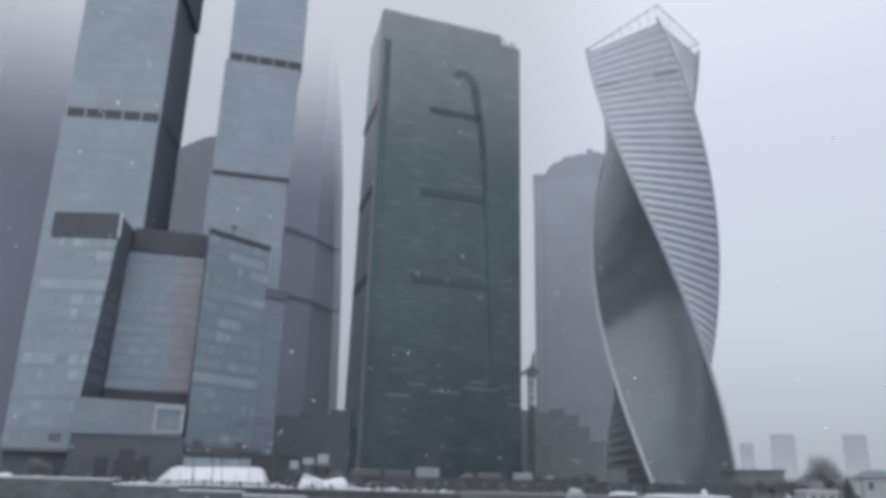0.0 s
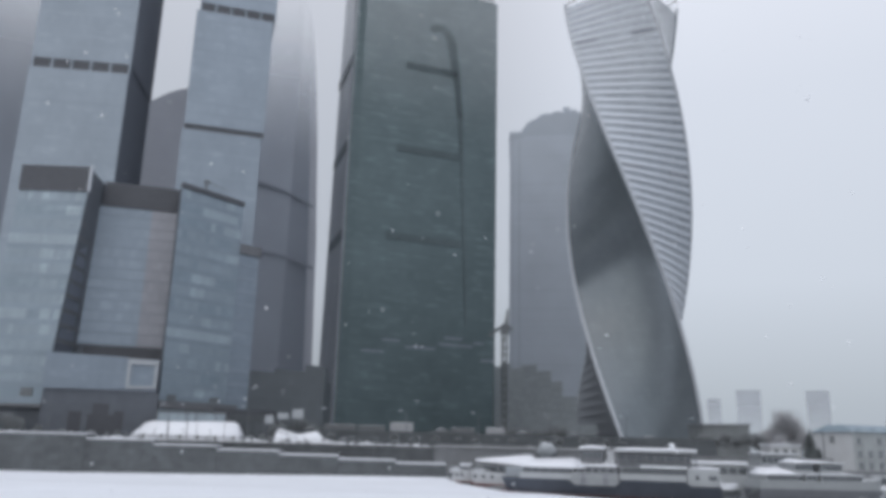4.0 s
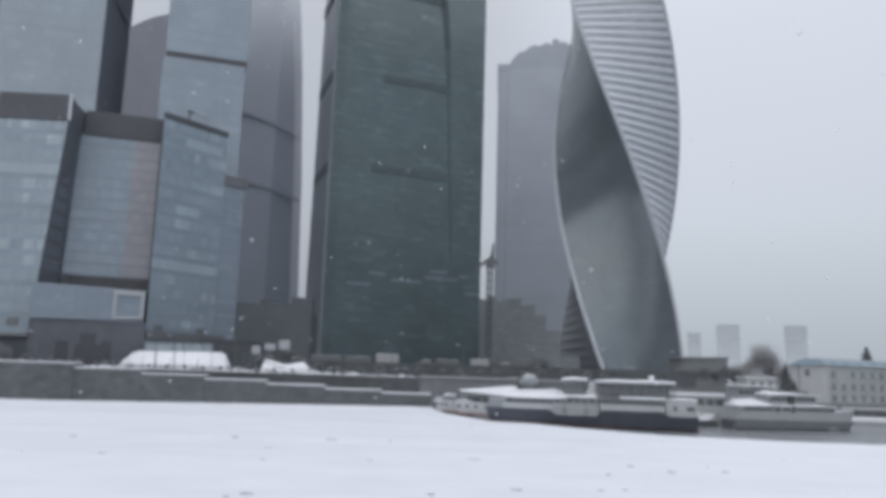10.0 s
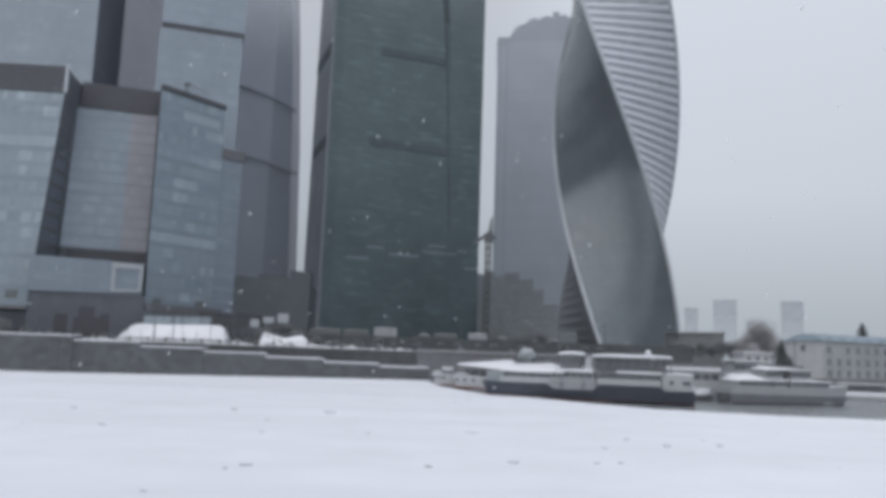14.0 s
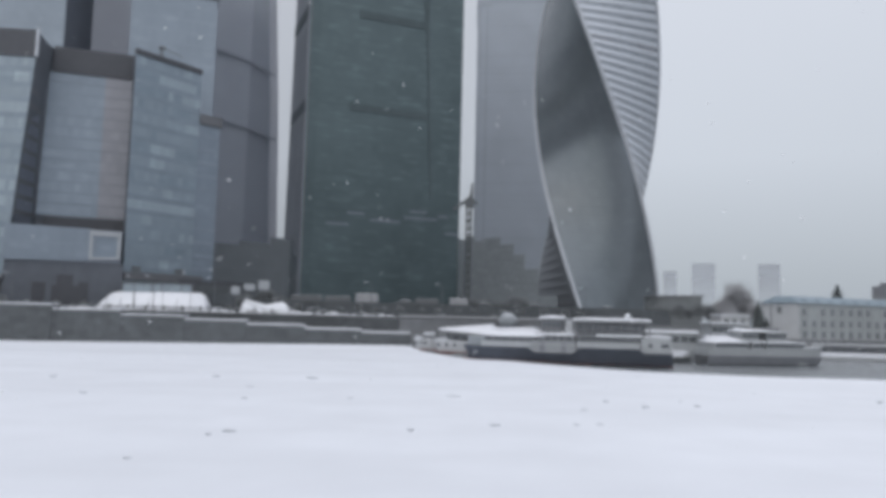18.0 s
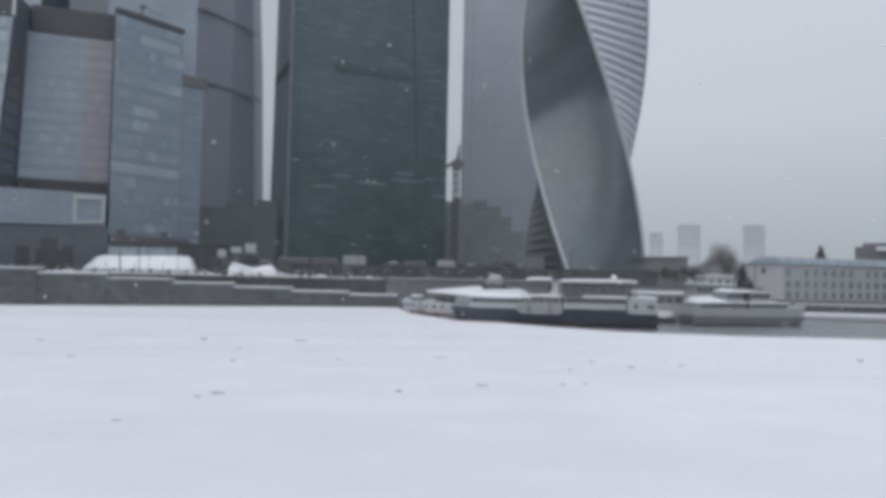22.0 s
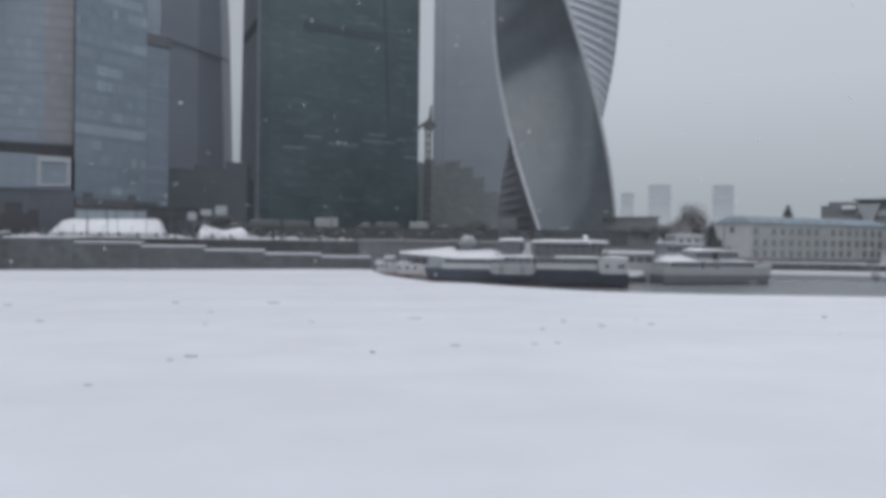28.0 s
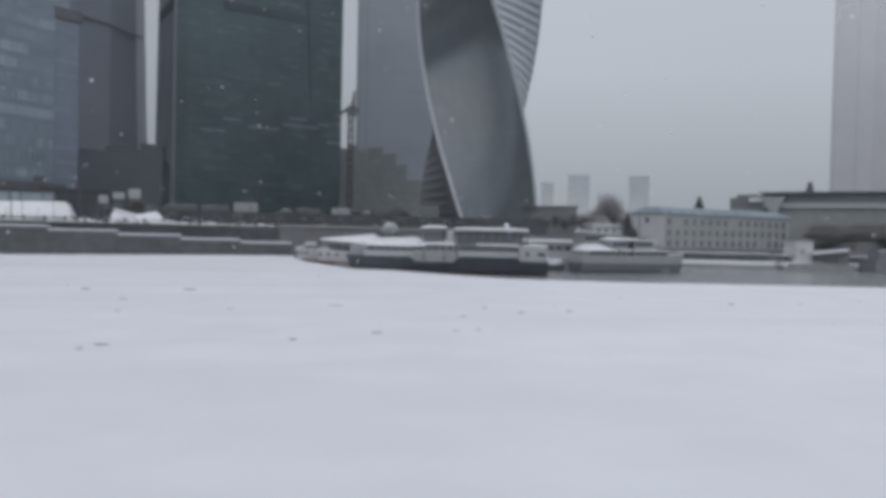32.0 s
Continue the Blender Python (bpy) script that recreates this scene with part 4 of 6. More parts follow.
def cabin(boat, m, x0, x1, hw, z0, z1, mat, windows, wz0, wz1, roof=True, overhang=0.35, snow=0.22, win_mat=None):
    """A deckhouse with its window panes on both sides, a roof and the snow on it."""
    c = part("deckhouse", mbox(m, x0, x1, -hw, hw, z0, z1, 0.06), mat, boat)
    step = (x1 - x0) / max(1, windows)
    for k in range(windows):
        a, b = x0 + step * (k + 0.07), x0 + step * (k + 0.93)
        for sgn in (-1, 1):
            y = sgn * (hw + 0.02)
            part("window", mbox(m, a, b, min(y, y - sgn * 0.06), max(y, y - sgn * 0.06), wz0, wz1), win_mat or BOAT_GLASS, c)
    if roof:
        part("roof", mbox(m, x0 - overhang, x1 + overhang, -hw - overhang, hw + overhang, z1, z1 + 0.14, 0.04), BOAT_WHITE, boat)
        part("roof_snow", mbox(m, x0 - overhang + 0.08, x1 + overhang - 0.08, -hw - overhang + 0.08, hw + overhang - 0.08, z1 + 0.14, z1 + 0.14 + snow, 0.1), SNOW, boat)
    return c


def rails(boat, m, x0, x1, y, z0, z1, n, mat=BOAT_WHITE):
    bm = bmesh.new()
    for z in (z0 + (z1 - z0) * 0.5, z1):
        tube(bm, m @ Vector((x0, y, z)), m @ Vector((x1, y, z)), 0.035, 0.035, 4)
    part("rail", bm, mat, boat)
    for k in range(n + 1):
        x = x0 + (x1 - x0) * k / n
        bm = bmesh.new()
        tube(bm, m @ Vector((x, y, z0)), m @ Vector((x, y, z1)), 0.035, 0.035, 4)
        part("rail_post", bm, mat, boat)


def posts(boat, m, x0, x1, hw, z0, z1, n, mat=BOAT_WHITE):
    for k in range(n + 1):
        x = x0 + (x1 - x0) * k / n
        for y in (-hw, hw):
            bm = bmesh.new()
            tube(bm, m @ Vector((x, y, z0)), m @ Vector((x, y, z1)), 0.06, 0.06, 5)
            part("post", bm, mat, boat)


def snow_roof(boat, m, nodes, hw, name="roof_snow", mat=None, thick=0.25):
    """A sheet of snow on a sloping roof; nodes: (x, height of the near eave, height of the far eave)."""
    secs = []
    for x, zn, zf in nodes:
        secs.append([m @ Vector(p) for p in ((x, -hw, zn - thick), (x, -hw, zn), (x, -hw * 0.3, zn + (zf - zn) * 0.45), (x, hw, zf), (x, hw, zf - thick))])
    return part(name, loft(secs), mat or SNOW, boat, smooth=True)


# long navy ship
m, L = placed((14.4, 138.4), (47.9, 127.6))
ship = thing("passenger_ship", m.translation, "navy-hulled river ship with grey decks and snow-covered roofs", "ship", "moored boats")
prof = [(0, 2.55), (0.03, 2.5), (0.08, 2.45), (0.16, 2.42), (0.26, 2.42), (0.325, 2.42), (0.36, 1.6), (0.45, 1.55), (0.545, 1.6), (0.575, 2.6), (0.7, 2.62), (0.84, 2.65), (0.875, 1.95), (0.95, 1.95), (1.0, 2.0)]
part("hull", hull(m, L, 6.4, prof, bluff=0.07), NAVY, ship)
part("boot_top", hull(m, L, 6.46, [(0, 0.22), (0.03, 0.22), (0.08, 0.2), (0.16, 0.18), (0.3, 0.12), (0.6, 0.06), (1.0, 0.02)], bluff=0.07), RED_PAINT, ship, "faded red waterline")
part("main_deck", mbox(m, L * 0.105, L * 0.985, -2.7, 2.7, 1.45, 2.4, 0.05), BOAT_GREY, ship)
# foredeck: glazed bow shelter, then a cabin behind a pale bulwark, under snow
part("bow_shelter", mbox(m, 1.0, 4.0, -2.0, 2.0, 2.4, 4.1, 0.05), MURK_GLASS, ship, "glazed bow shelter")
cabin(ship, m, 4.0, 12.6, 2.4, 2.4, 4.2, VENT, 6, 3.45, 4.1, roof=False)
part("bulwark", mbox(m, 3.6, 12.0, -3.1, -2.9, 2.42, 3.35, 0.03), BOAT_WHITE, ship)
snow_roof(ship, m, [(3.8, 4.45, 4.9), (4.8, 4.5, 5.75), (6.0, 4.4, 5.35), (8.5, 4.4, 5.6), (11.5, 4.4, 5.85), (12.8, 4.45, 5.5), (14.2, 4.4, 4.75)], 2.7)
# waist: grey plating, doors, heaped snow and the bridge roof
part("side_plating", mbox(m, 12.0, 19.6, -3.05, -2.8, 1.6, 3.6, 0.03), BOAT_GREY, ship)
for x in (13.6, 17.2):
    part("door", mbox(m, x, x + 0.8, -3.09, -3.0, 1.75, 3.3), VENT, ship)
part("rubbing_rail", mbox(m, 12.0, 19.6, -3.15, -3.05, 2.9, 3.05), BOAT_WHITE, ship)
part("waist_cabin", mbox(m, 12.8, 19.4, -2.2, 2.2, 2.4, 4.7, 0.06), VENT, ship)
for k in range(5):
    part("window", mbox(m, 13.2 + 1.2 * k, 14.0 + 1.2 * k, -2.26, -2.18, 3.7, 4.4), BOAT_GLASS, ship)
snow_roof(ship, m, [(13.0, 4.7, 5.5), (14.2, 4.75, 5.8), (15.4, 4.8, 5.45), (17.0, 4.75, 5.7), (18.9, 4.75, 5.5), (20.4, 4.6, 4.75)], 2.4, "heaped_snow")
part("bridge", mbox(m, 13.6, 17.2, -1.6, 1.6, 4.7, 7.2, 0.08), DARK_LOUVRE, ship)
for k in range(4):
    part("bridge_window", mbox(m, 13.8 + 0.85 * k, 14.5 + 0.85 * k, -1.66, -1.58, 5.9, 6.9), BOAT_GLASS, ship)
part("bridge_roof", mbox(m, 13.2, 17.6, -2.0, 2.0, 7.2, 7.36, 0.05), BOAT_WHITE, ship)
snow_roof(ship, m, [(13.3, 7.6, 7.8), (15.0, 7.65, 7.95), (17.5, 7.6, 7.85)], 1.95)
part("funnel", mbox(m, 17.7, 18.9, -0.8, 0.8, 4.7, 6.7, 0.15), BOAT_SHELL, ship, "pale funnel capped with snow")
part("funnel_snow", mbox(m, 17.7, 18.9, -0.8, 0.8, 6.7, 6.95, 0.1), SNOW, ship)
# after part: bulwark, dark open deck, upper deck and its long roof
part("bulwark", mbox(m, 19.8, 30.0, -3.12, -2.92, 2.62, 3.62, 0.03), BOAT_WHITE, ship)
cabin(ship, m, 20.2, 30.2, 2.5, 2.4, 4.5, DARK_LOUVRE, 10, 3.65, 4.35, roof=False)
part("upper_deck", mbox(m, 19.4, 30.6, -2.95, 2.95, 4.5, 4.72, 0.05), BOAT_GREY, ship)
part("deck_edge", mbox(m, 23.0, 30.2, -3.0, -2.9, 4.55, 4.95, 0.03), WHITE_METAL, ship, "white deck edge")
cabin(ship, m, 19.6, 30.8, 1.9, 4.72, 6.9, DARK_LOUVRE, 12, 5.5, 6.5, roof=False)
part("sun_deck_roof", mbox(m, 18.9, 31.9, -2.8, 2.8, 7.0, 7.2, 0.05), BOAT_WHITE, ship)
snow_roof(ship, m, [(19.0, 7.42, 7.6), (22.0, 7.48, 7.75), (25.0, 7.44, 7.7), (28.0, 7.5, 7.75), (31.8, 7.42, 7.6)], 2.75, thick=0.22)
posts(ship, m, 19.4, 31.6, 2.65, 4.72, 7.0, 8, VENT)
rails(ship, m, 19.4, 30.4, -2.85, 4.72, 5.6, 12, VENT)
bm = bmesh.new()
bmesh.ops.create_icosphere(bm, subdivisions=2, radius=0.5, matrix=m @ Matrix.Translation((28.0, 0.5, 8.05)))
part("radar_dome", bm, WHITE_METAL, ship, smooth=True)
# stern house
part("stern_house", mbox(m, 30.2, 35.0, -2.75, 2.75, 1.95, 4.6, 0.1), BOAT_WHITE, ship)
for x, w in ((31.4, 0.55), (33.4, 1.2)):
    part("window", mbox(m, x, x + w, -2.81, -2.73, 2.95, 3.65), BOAT_GLASS, ship)
snow_roof(ship, m, [(30.0, 4.75, 4.85), (32.5, 4.8, 5.0), (35.1, 4.7, 4.8)], 2.8, thick=0.2)
for x in (16.0, 31.0):
    bm = bmesh.new()
    tube(bm, m @ Vector((x, 0, 4.5)), m @ Vector((x, 0, 8.9)), 0.07, 0.04, 6)
    part("mast", bm, DARK_METAL, ship)

# awning boat behind the navy ship
m, L = placed((12.1, 166.0), (32.0, 156.0))
b = thing("awning_boat", m.translation, "grey excursion boat under a snow-laden sloping awning", "boat", "moored boats")
part("hull", hull(m, L, 5.0, [(0, 1.9), (0.05, 1.85), (0.15, 1.75), (0.4, 1.7), (0.8, 1.7), (1, 1.8)]), VENT, b)
cabin(b, m, L * 0.1, L * 0.9, 2.0, 1.6, 4.0, DARK_LOUVRE, 12, 2.6, 3.6, roof=False)
part("awning", mbox(m, 0.7, L - 0.5, -2.5, 2.5, 3.7, 3.85, 0.04), BOAT_GREY, b)
snow_roof(b, m, [(0.7, 4.95, 5.1), (3.0, 4.75, 5.35), (6.5, 4.5, 5.7), (9.5, 4.25, 6.0), (10.9, 4.1, 6.05), (11.6, 4.1, 5.4), (14.0, 4.2, 5.5), (17.0, 4.2, 5.6), (L - 0.4, 4.2, 5.2)], 2.6, "awning_snow", thick=0.4)
posts(b, m, L * 0.05, L * 0.95, 2.4, 1.7, 4.4, 9, BOAT_GREY)

# white cabin cruisers
for bow, stern, hh, lab in (((6.6, 169.5), (11.6, 168.6), -0.1, "small white cabin cruiser with round portholes, locked in ice"), ((10.6, 160.6), (18.6, 157.2), 0.1, "white motor boat with raised bow and dark portholes")):
    m, L = placed(bow, stern)
    b = thing("cabin_cruiser", m.translation, lab, "boat", "moored boats")
    part("hull", hull(m, L, 3.6, [(0, 2.75 + hh), (0.04, 2.7 + hh), (0.15, 2.6 + hh), (0.4, 2.45 + hh), (0.75, 2.3), (1, 2.3)], bluff=0.12), BOAT_SHELL, b)
    part("boot_top", hull(m, L, 3.66, [(0, 0.5), (0.04, 0.45), (0.15, 0.42), (0.4, 0.4), (1, 0.4)], bluff=0.12), RED_PAINT, b, "faded red waterline")
    if hh < 0:
        cabin(b, m, L * 0.5, L * 0.85, 1.2, 2.3, 3.4, BOAT_SHELL, 3, 2.7, 3.2, snow=0.4)
    rails(b, m, L * 0.06, L * 0.45, -1.2, 2.6, 3.2, 5)
    part("foredeck_snow", mbox(m, L * 0.1, L * (0.45 if hh < 0 else 0.3), -1.0, 1.0, 2.5 + hh, (3.2 if hh < 0 else 2.95) + hh, 0.2), SNOW, b)
    for k in range(3):
        x = L * (0.16 + 0.2 * k)
        bm = bmesh.new()
        bmesh.ops.create_cone(bm, cap_ends=True, segments=12, radius1=0.33, radius2=0.33, depth=0.14, matrix=m @ Matrix.Translation((x, -1.78, 1.75)) @ Matrix.Rotation(radians(90), 4, "X"))
        part("porthole", bm, BOAT_GLASS, b)

# grey launch
m, L = placed((65.0, 152.5), (52.8, 156.2))
b = thing("launch", m.translation, "grey-white launch with a snowy cabin roof", "boat", "moored boats")
part("hull", hull(m, L, 4.2, [(0, 2.2), (0.05, 2.1), (0.2, 1.8), (0.5, 1.6), (1, 1.6)]), BOAT_WHITE, b)
cabin(b, m, L * 0.2, L * 0.98, 1.7, 1.6, 4.95, BOAT_WHITE, 6, 3.4, 4.6, snow=0.7)
part("foredeck_snow", mbox(m, L * 0.05, L * 0.24, -1.0, 1.0, 1.8, 2.3, 0.15), SNOW, b)

# three-deck motor ship
m, L = placed((83.2, 144.2), (57.6, 138.9))
b = thing("motor_ship", m.translation, "pale grey motor ship with a darker hull band and snowy decks", "ship", "moored boats")
part("hull", hull(m, L, 5.6, [(0, 3.5), (0.04, 3.4), (0.12, 3.2), (0.25, 3.0), (0.6, 2.85), (0.95, 2.85), (1, 2.85)]), BOAT_WHITE, b)
part("hull_band", hull(m, L, 5.76, [(0, 1.35), (0.04, 1.35), (0.12, 1.4), (0.3, 1.45), (0.6, 1.5), (0.95, 1.55), (1, 1.55)]), VENT, b, "grey lower hull")
for x0, x1, n in ((3.9, 12.1, 7), (12.9, 15.3, 2), (16.0, 23.6, 7)):
    x0, x1 = x0 + 1.9, min(x1 + 1.9, L - 1.2)
    c = part("deckhouse", mbox(m, x0, x1, -2.4, 2.4, 2.85, 3.95, 0.06), BOAT_WHITE, b)
    for k in range(n):
        a = x0 + 0.15 + (x1 - x0 - 0.2) * k / n
        for y in (-2.44, 2.36):
            part("window", mbox(m, a, a + (x1 - x0 - 0.2) / n - 0.12, y, y + 0.08, 3.05, 3.75), BOAT_GLASS, c)
snow_roof(b, m, [(5.6, 4.0, 4.0), (7.3, 4.1, 4.2), (9.1, 4.15, 4.75), (18.6, 4.1, 4.3), (19.2, 4.1, 5.2), (23.2, 4.05, 4.95), (25.2, 3.95, 4.0)], -2.55, "deck_snow", thick=0.2)
for x0, x1, n in ((9.3, 13.6, 4), (15.2, 19.0, 3)):
    c = part("saloon", mbox(m, x0, x1, -1.9, 1.9, 4.05, 5.75, 0.06), BOAT_GREY, b)
    for k in range(n):
        a = x0 + 0.15 + (x1 - x0 - 0.2) * k / n
        for y in (-1.94, 1.86):
            part("window", mbox(m, a, a + (x1 - x0 - 0.2) / n - 0.15, y, y + 0.08, 4.75, 5.5), BOAT_GLASS, c)
part("saloon_roof", mbox(m, 8.3, 19.3, -2.2, 2.2, 5.75, 5.9, 0.05), BOAT_WHITE, b)
snow_roof(b, m, [(8.4, 5.98, 6.05), (11.7, 6.1, 6.35), (15.0, 6.1, 6.4), (17.1, 6.1, 6.65), (19.2, 5.95, 6.05)], -2.15, thick=0.16)
for y in (-2.2, 2.2):
    rails(b, m, 1.2, 6.5, y * 0.9, 3.3, 4.1, 6)
bm = bmesh.new()
tube(bm, m @ Vector((17.2, 0, 6.3)), m @ Vector((17.2, 0, 8.0)), 0.08, 0.04, 6)
part("mast", bm, BOAT_WHITE, b)

# dinghy between the ships
m, L = placed((53.2, 144.6), (57.4, 144.0))
b = thing("dinghy", m.translation, "small dark dinghy heaped with snow", "boat", "moored boats")
part("hull", hull(m, L, 1.9, [(0, 0.95), (0.1, 0.85), (0.4, 0.75), (1, 0.8)]), DARK_METAL, b)
part("snow", mbox(m, 0.8, 3.4, -0.7, 0.7, 0.6, 1.5, 0.35), SNOW, b)
m, L = placed((52.0, 149.5), (59.5, 148.2))
b = thing("mooring_raft", m.translation, "low mooring raft under lumpy snow", "pontoon", "pontoons")
part("float", mbox(m, 0, L, -1.6, 1.6, -0.4, 0.9, 0.1), BOAT_GREY, b)
for x, w, h in ((1.2, 1.0, 1.6), (3.2, 1.1, 2.4), (5.6, 1.5, 1.9)):
    part("snow_heap", mbox(m, x - w, x + w, -1.4, 1.4, 0.9, h, 0.45), SNOW, b)

# floating restaurant behind
m, L = placed((71.5, 173.0), (84.5, 174.5))
b = thing("floating_restaurant", m.translation, "two-deck white pontoon house with snow on its roofs", "boat", "moored boats")
part("pontoon", mbox(m, 0, L, -3, 3, -0.5, 1.3, 0.1), BOAT_GREY, b)
cabin(b, m, 0.5, L - 0.5, 2.7, 1.3, 4.4, BOAT_WHITE, 9, 2.2, 3.8, snow=0.2)
cabin(b, m, 1.5, L * 0.75, 2.4, 4.7, 7.2, BOAT_GREY, 6, 5.5, 6.7, snow=0.35)

# moored pontoons on the right
for bow, stern, hh in (((96.5, 171.0), (118.0, 163.0), 3.1), ((119.0, 163.0), (150.0, 161.0), 2.9)):
    m, L = placed(bow, stern)
    b = thing("pontoon_pier", m.translation, "low pontoon pier with snowy deck and dark shelter", "pier", "pontoons")
    part("float", mbox(m, 0, L, -2.5, 3.5, -0.5, 0.4, 0.1), BOAT_GREY, b)
    part("deck_snow", mbox(m, 0.1, L - 0.1, -2.4, 3.4, 0.4, 1.5, 0.3), SNOW, b)
    part("shelter_wall", mbox(m, 1, L - 1, 1.2, 1.5, 1.6, hh - 0.2), VENT, b)
    part("shelter_roof", mbox(m, 0.4, L - 0.4, -0.6, 3.2, hh - 0.2, hh + 0.2, 0.04), BOAT_GREY, b)
    part("roof_snow", mbox(m, 0.5, L - 0.5, 1.2, 3.1, hh + 0.2, hh + 0.35, 0.06), SNOW, b)
    posts(b, m, 1.0, L - 1.0, 0.5, 1.6, hh - 0.2, 8, BOAT_GREY)
x, y = polar(37.3, 205)
k = thing("pier_kiosk", (x, y, 1.0), "pale plastered kiosk on the pontoon edge", "kiosk")
part("pontoon", boxed(x - 4, x + 4, y - 3, y + 4, -0.6, 1.2), BOAT_GREY, k)
part("wall", boxed(x - 1.6, x + 2.9, y - 2, y + 3, 1.2, 6.2, bevel=0.05), CREAM, k)
part("roof", boxed(x - 1.8, x + 3.1, y - 2.3, y + 3.3, 6.2, 6.4, bevel=0.05), BOAT_WHITE, k)
part("roof_snow", boxed(x - 1.7, x + 3.0, y - 2.2, y + 3.2, 6.4, 6.52, bevel=0.05), SNOW, k)
part("window", boxed(x - 0.5, x + 0.4, y - 2.06, y - 1.95, 3.4, 4.6), BOAT_GREY, k)

p, q = Vector((*polar(38.25, 203), 0)), Vector((*polar(40.4, 203), 0))
sh = thing("pier_shelter", (p.x, p.y, 1.0), "open pier shelter with a tilted roof under snow", "shelter")
run = (q - p).normalized()
dep = Vector((-run.y, run.x, 0)) * 4
up = lambda v, z: Vector((v.x, v.y, z))
for nm, mat, d0, d1, d2, d3 in (("roof", BOAT_GREY, 3.1, 4.0, 3.4, 4.35), ("roof_snow", SNOW, 3.4, 4.35, 4.0, 4.95)):
    bm = bmesh.new()
    hexa(bm, [up(p, d0), up(q, d1), up(q + dep, d1), up(p + dep, d0)], [up(p, d2), up(q, d3), up(q + dep, d3), up(p + dep, d2)])
    bmesh.ops.bevel(bm, geom=bm.edges[:], offset=0.12, segments=2, affect="EDGES")
    part(nm, bm, mat, sh)
bm = bmesh.new()
hexa(bm, [up(p + dep * 0.9, 1.2), up(q + dep * 0.9, 1.2), up(q + dep, 1.2), up(p + dep, 1.2)], [up(p + dep * 0.9, 3.2), up(q + dep * 0.9, 4.1), up(q + dep, 4.1), up(p + dep, 3.2)])
part("back_wall", bm, BOAT_GREY, sh)
bm = bmesh.new()
hexa(bm, [up(p - run, -0.5), up(q + run, -0.5), up(q + run + dep, -0.5), up(p - run + dep, -0.5)], [up(p - run, 1.2), up(q + run, 1.2), up(q + run + dep, 1.2), up(p - run + dep, 1.2)])
part("float", bm, BOAT_GREY, sh)
for u in (0.02, 0.34, 0.66, 0.98):
    bm = bmesh.new()
    c = p.lerp(q, u) + dep * 0.06
    tube(bm, up(c, 1.2), up(c, 3.2 + 0.9 * u), 0.08, 0.08, 5)
    part("post", bm, DARK_METAL, sh)

m, L = placed((135.0, 153.0), (160.0, 150.0))
b = thing("work_barge", m.translation, "dark flat work barge with a low deckhouse", "boat", "moored boats")
part("hull", mbox(m, 0, L, -3, 3, -0.5, 2.6, 0.2), VENT, b)
part("deckhouse", mbox(m, 1.5, L - 4, -2, 2, 2.6, 4.7, 0.15), VENT, b)
part("roof_snow", mbox(m, 4, L - 4.5, -1.9, 1.9, 4.7, 4.95, 0.08), SNOW, b)
for k in range(5):
    part("window", mbox(m, 3 + k * 3.4, 4.6 + k * 3.4, 1.98, 2.05, 3.4, 4.2), BOAT_GLASS, b)

# ---- buildings on the right bank ----
bl = thing("river_house", (130, 205, 6.4), "cream three-storey house with a blue metal roof", "house")
A, B = Vector((108.5, 198.0)), Vector((160.0, 214.0))
e = (B - A).normalized()
bk = Vector((-4.9, 11.0))
RZ = 13.3
gp = [tuple(A), tuple(B), tuple(B + bk), tuple(A + bk)]
part("wall", prism(gp, 3.0, RZ), GREY_PLASTER, bl)
# Same house wall in a paler tone on the gable, light put into colour.
bm = bmesh.new()
wall_face(tuple(A + bk), tuple(A), 3.0, RZ).slab(bm, 0.0, 0.998, 0, 1, -0.1, 0.03)
part("gable_wall", bm, CREAM, bl, "gable of the same wall in a lit, paler tone")
fc = wall_face(tuple(A), tuple(B), 3.0, RZ)
gf = wall_face(tuple(A + bk), tuple(A), 3.0, RZ)
bm = bmesh.new()
ov = 0.6
lo = [A - e * ov - bk.normalized() * ov, B + e * ov - bk.normalized() * ov, B + bk + e * ov, A + bk - e * ov]
hi = [A + e * 1.2 + bk * 0.3, B - e * 1.2 + bk * 0.3, B + bk * 0.7 - e * 1.2, A + bk * 0.7 + e * 1.2]
hexa(bm, [(p.x, p.y, RZ) for p in lo], [(p.x, p.y, RZ + 1.9) for p in hi])
part("roof", bm, BLUE_ROOF, bl, "blue metal mansard roof")


def window(face, u0, u1, v0, v1, parent):
    bm = bmesh.new()
    face.slab(bm, u0, u1, v0, v1, -0.05, 0.06)
    w = part("window", bm, WINDOW_DARK, parent)
    bm = bmesh.new()
    face.slab(bm, u0 - 0.003, u1 + 0.003, v0 - 0.03, v0, -0.05, 0.22)
    part("sill", bm, GRANITE_CAP, w)


rnd = random.Random(23)
for r, vc in enumerate((0.2, 0.48, 0.78)):
    for k in range(16):
        u = 0.02 + k * 0.0608
        if rnd.random() < 0.96:
            window(fc, u, u + 0.026 + rnd.uniform(-0.003, 0.003), vc - 0.085, vc + 0.085, bl)
for k in range(17):
    bm = bmesh.new()
    u = 0.0035 + k * 0.0608
    fc.slab(bm, u - 0.006, u + 0.006, 0.02, 0.95, -0.05, 0.12)
    part("pilaster", bm, PIER_PLASTER, bl)
window(gf, 0.44, 0.55, 0.75, 0.9, bl)
bm = bmesh.new()
pp = A + bk * 0.72 - e * 0.12
tube(bm, (pp.x, pp.y, 3.0), (pp.x, pp.y, RZ + 1.0), 0.14, 0.14, 6)
part("downpipe", bm, VENT, bl)
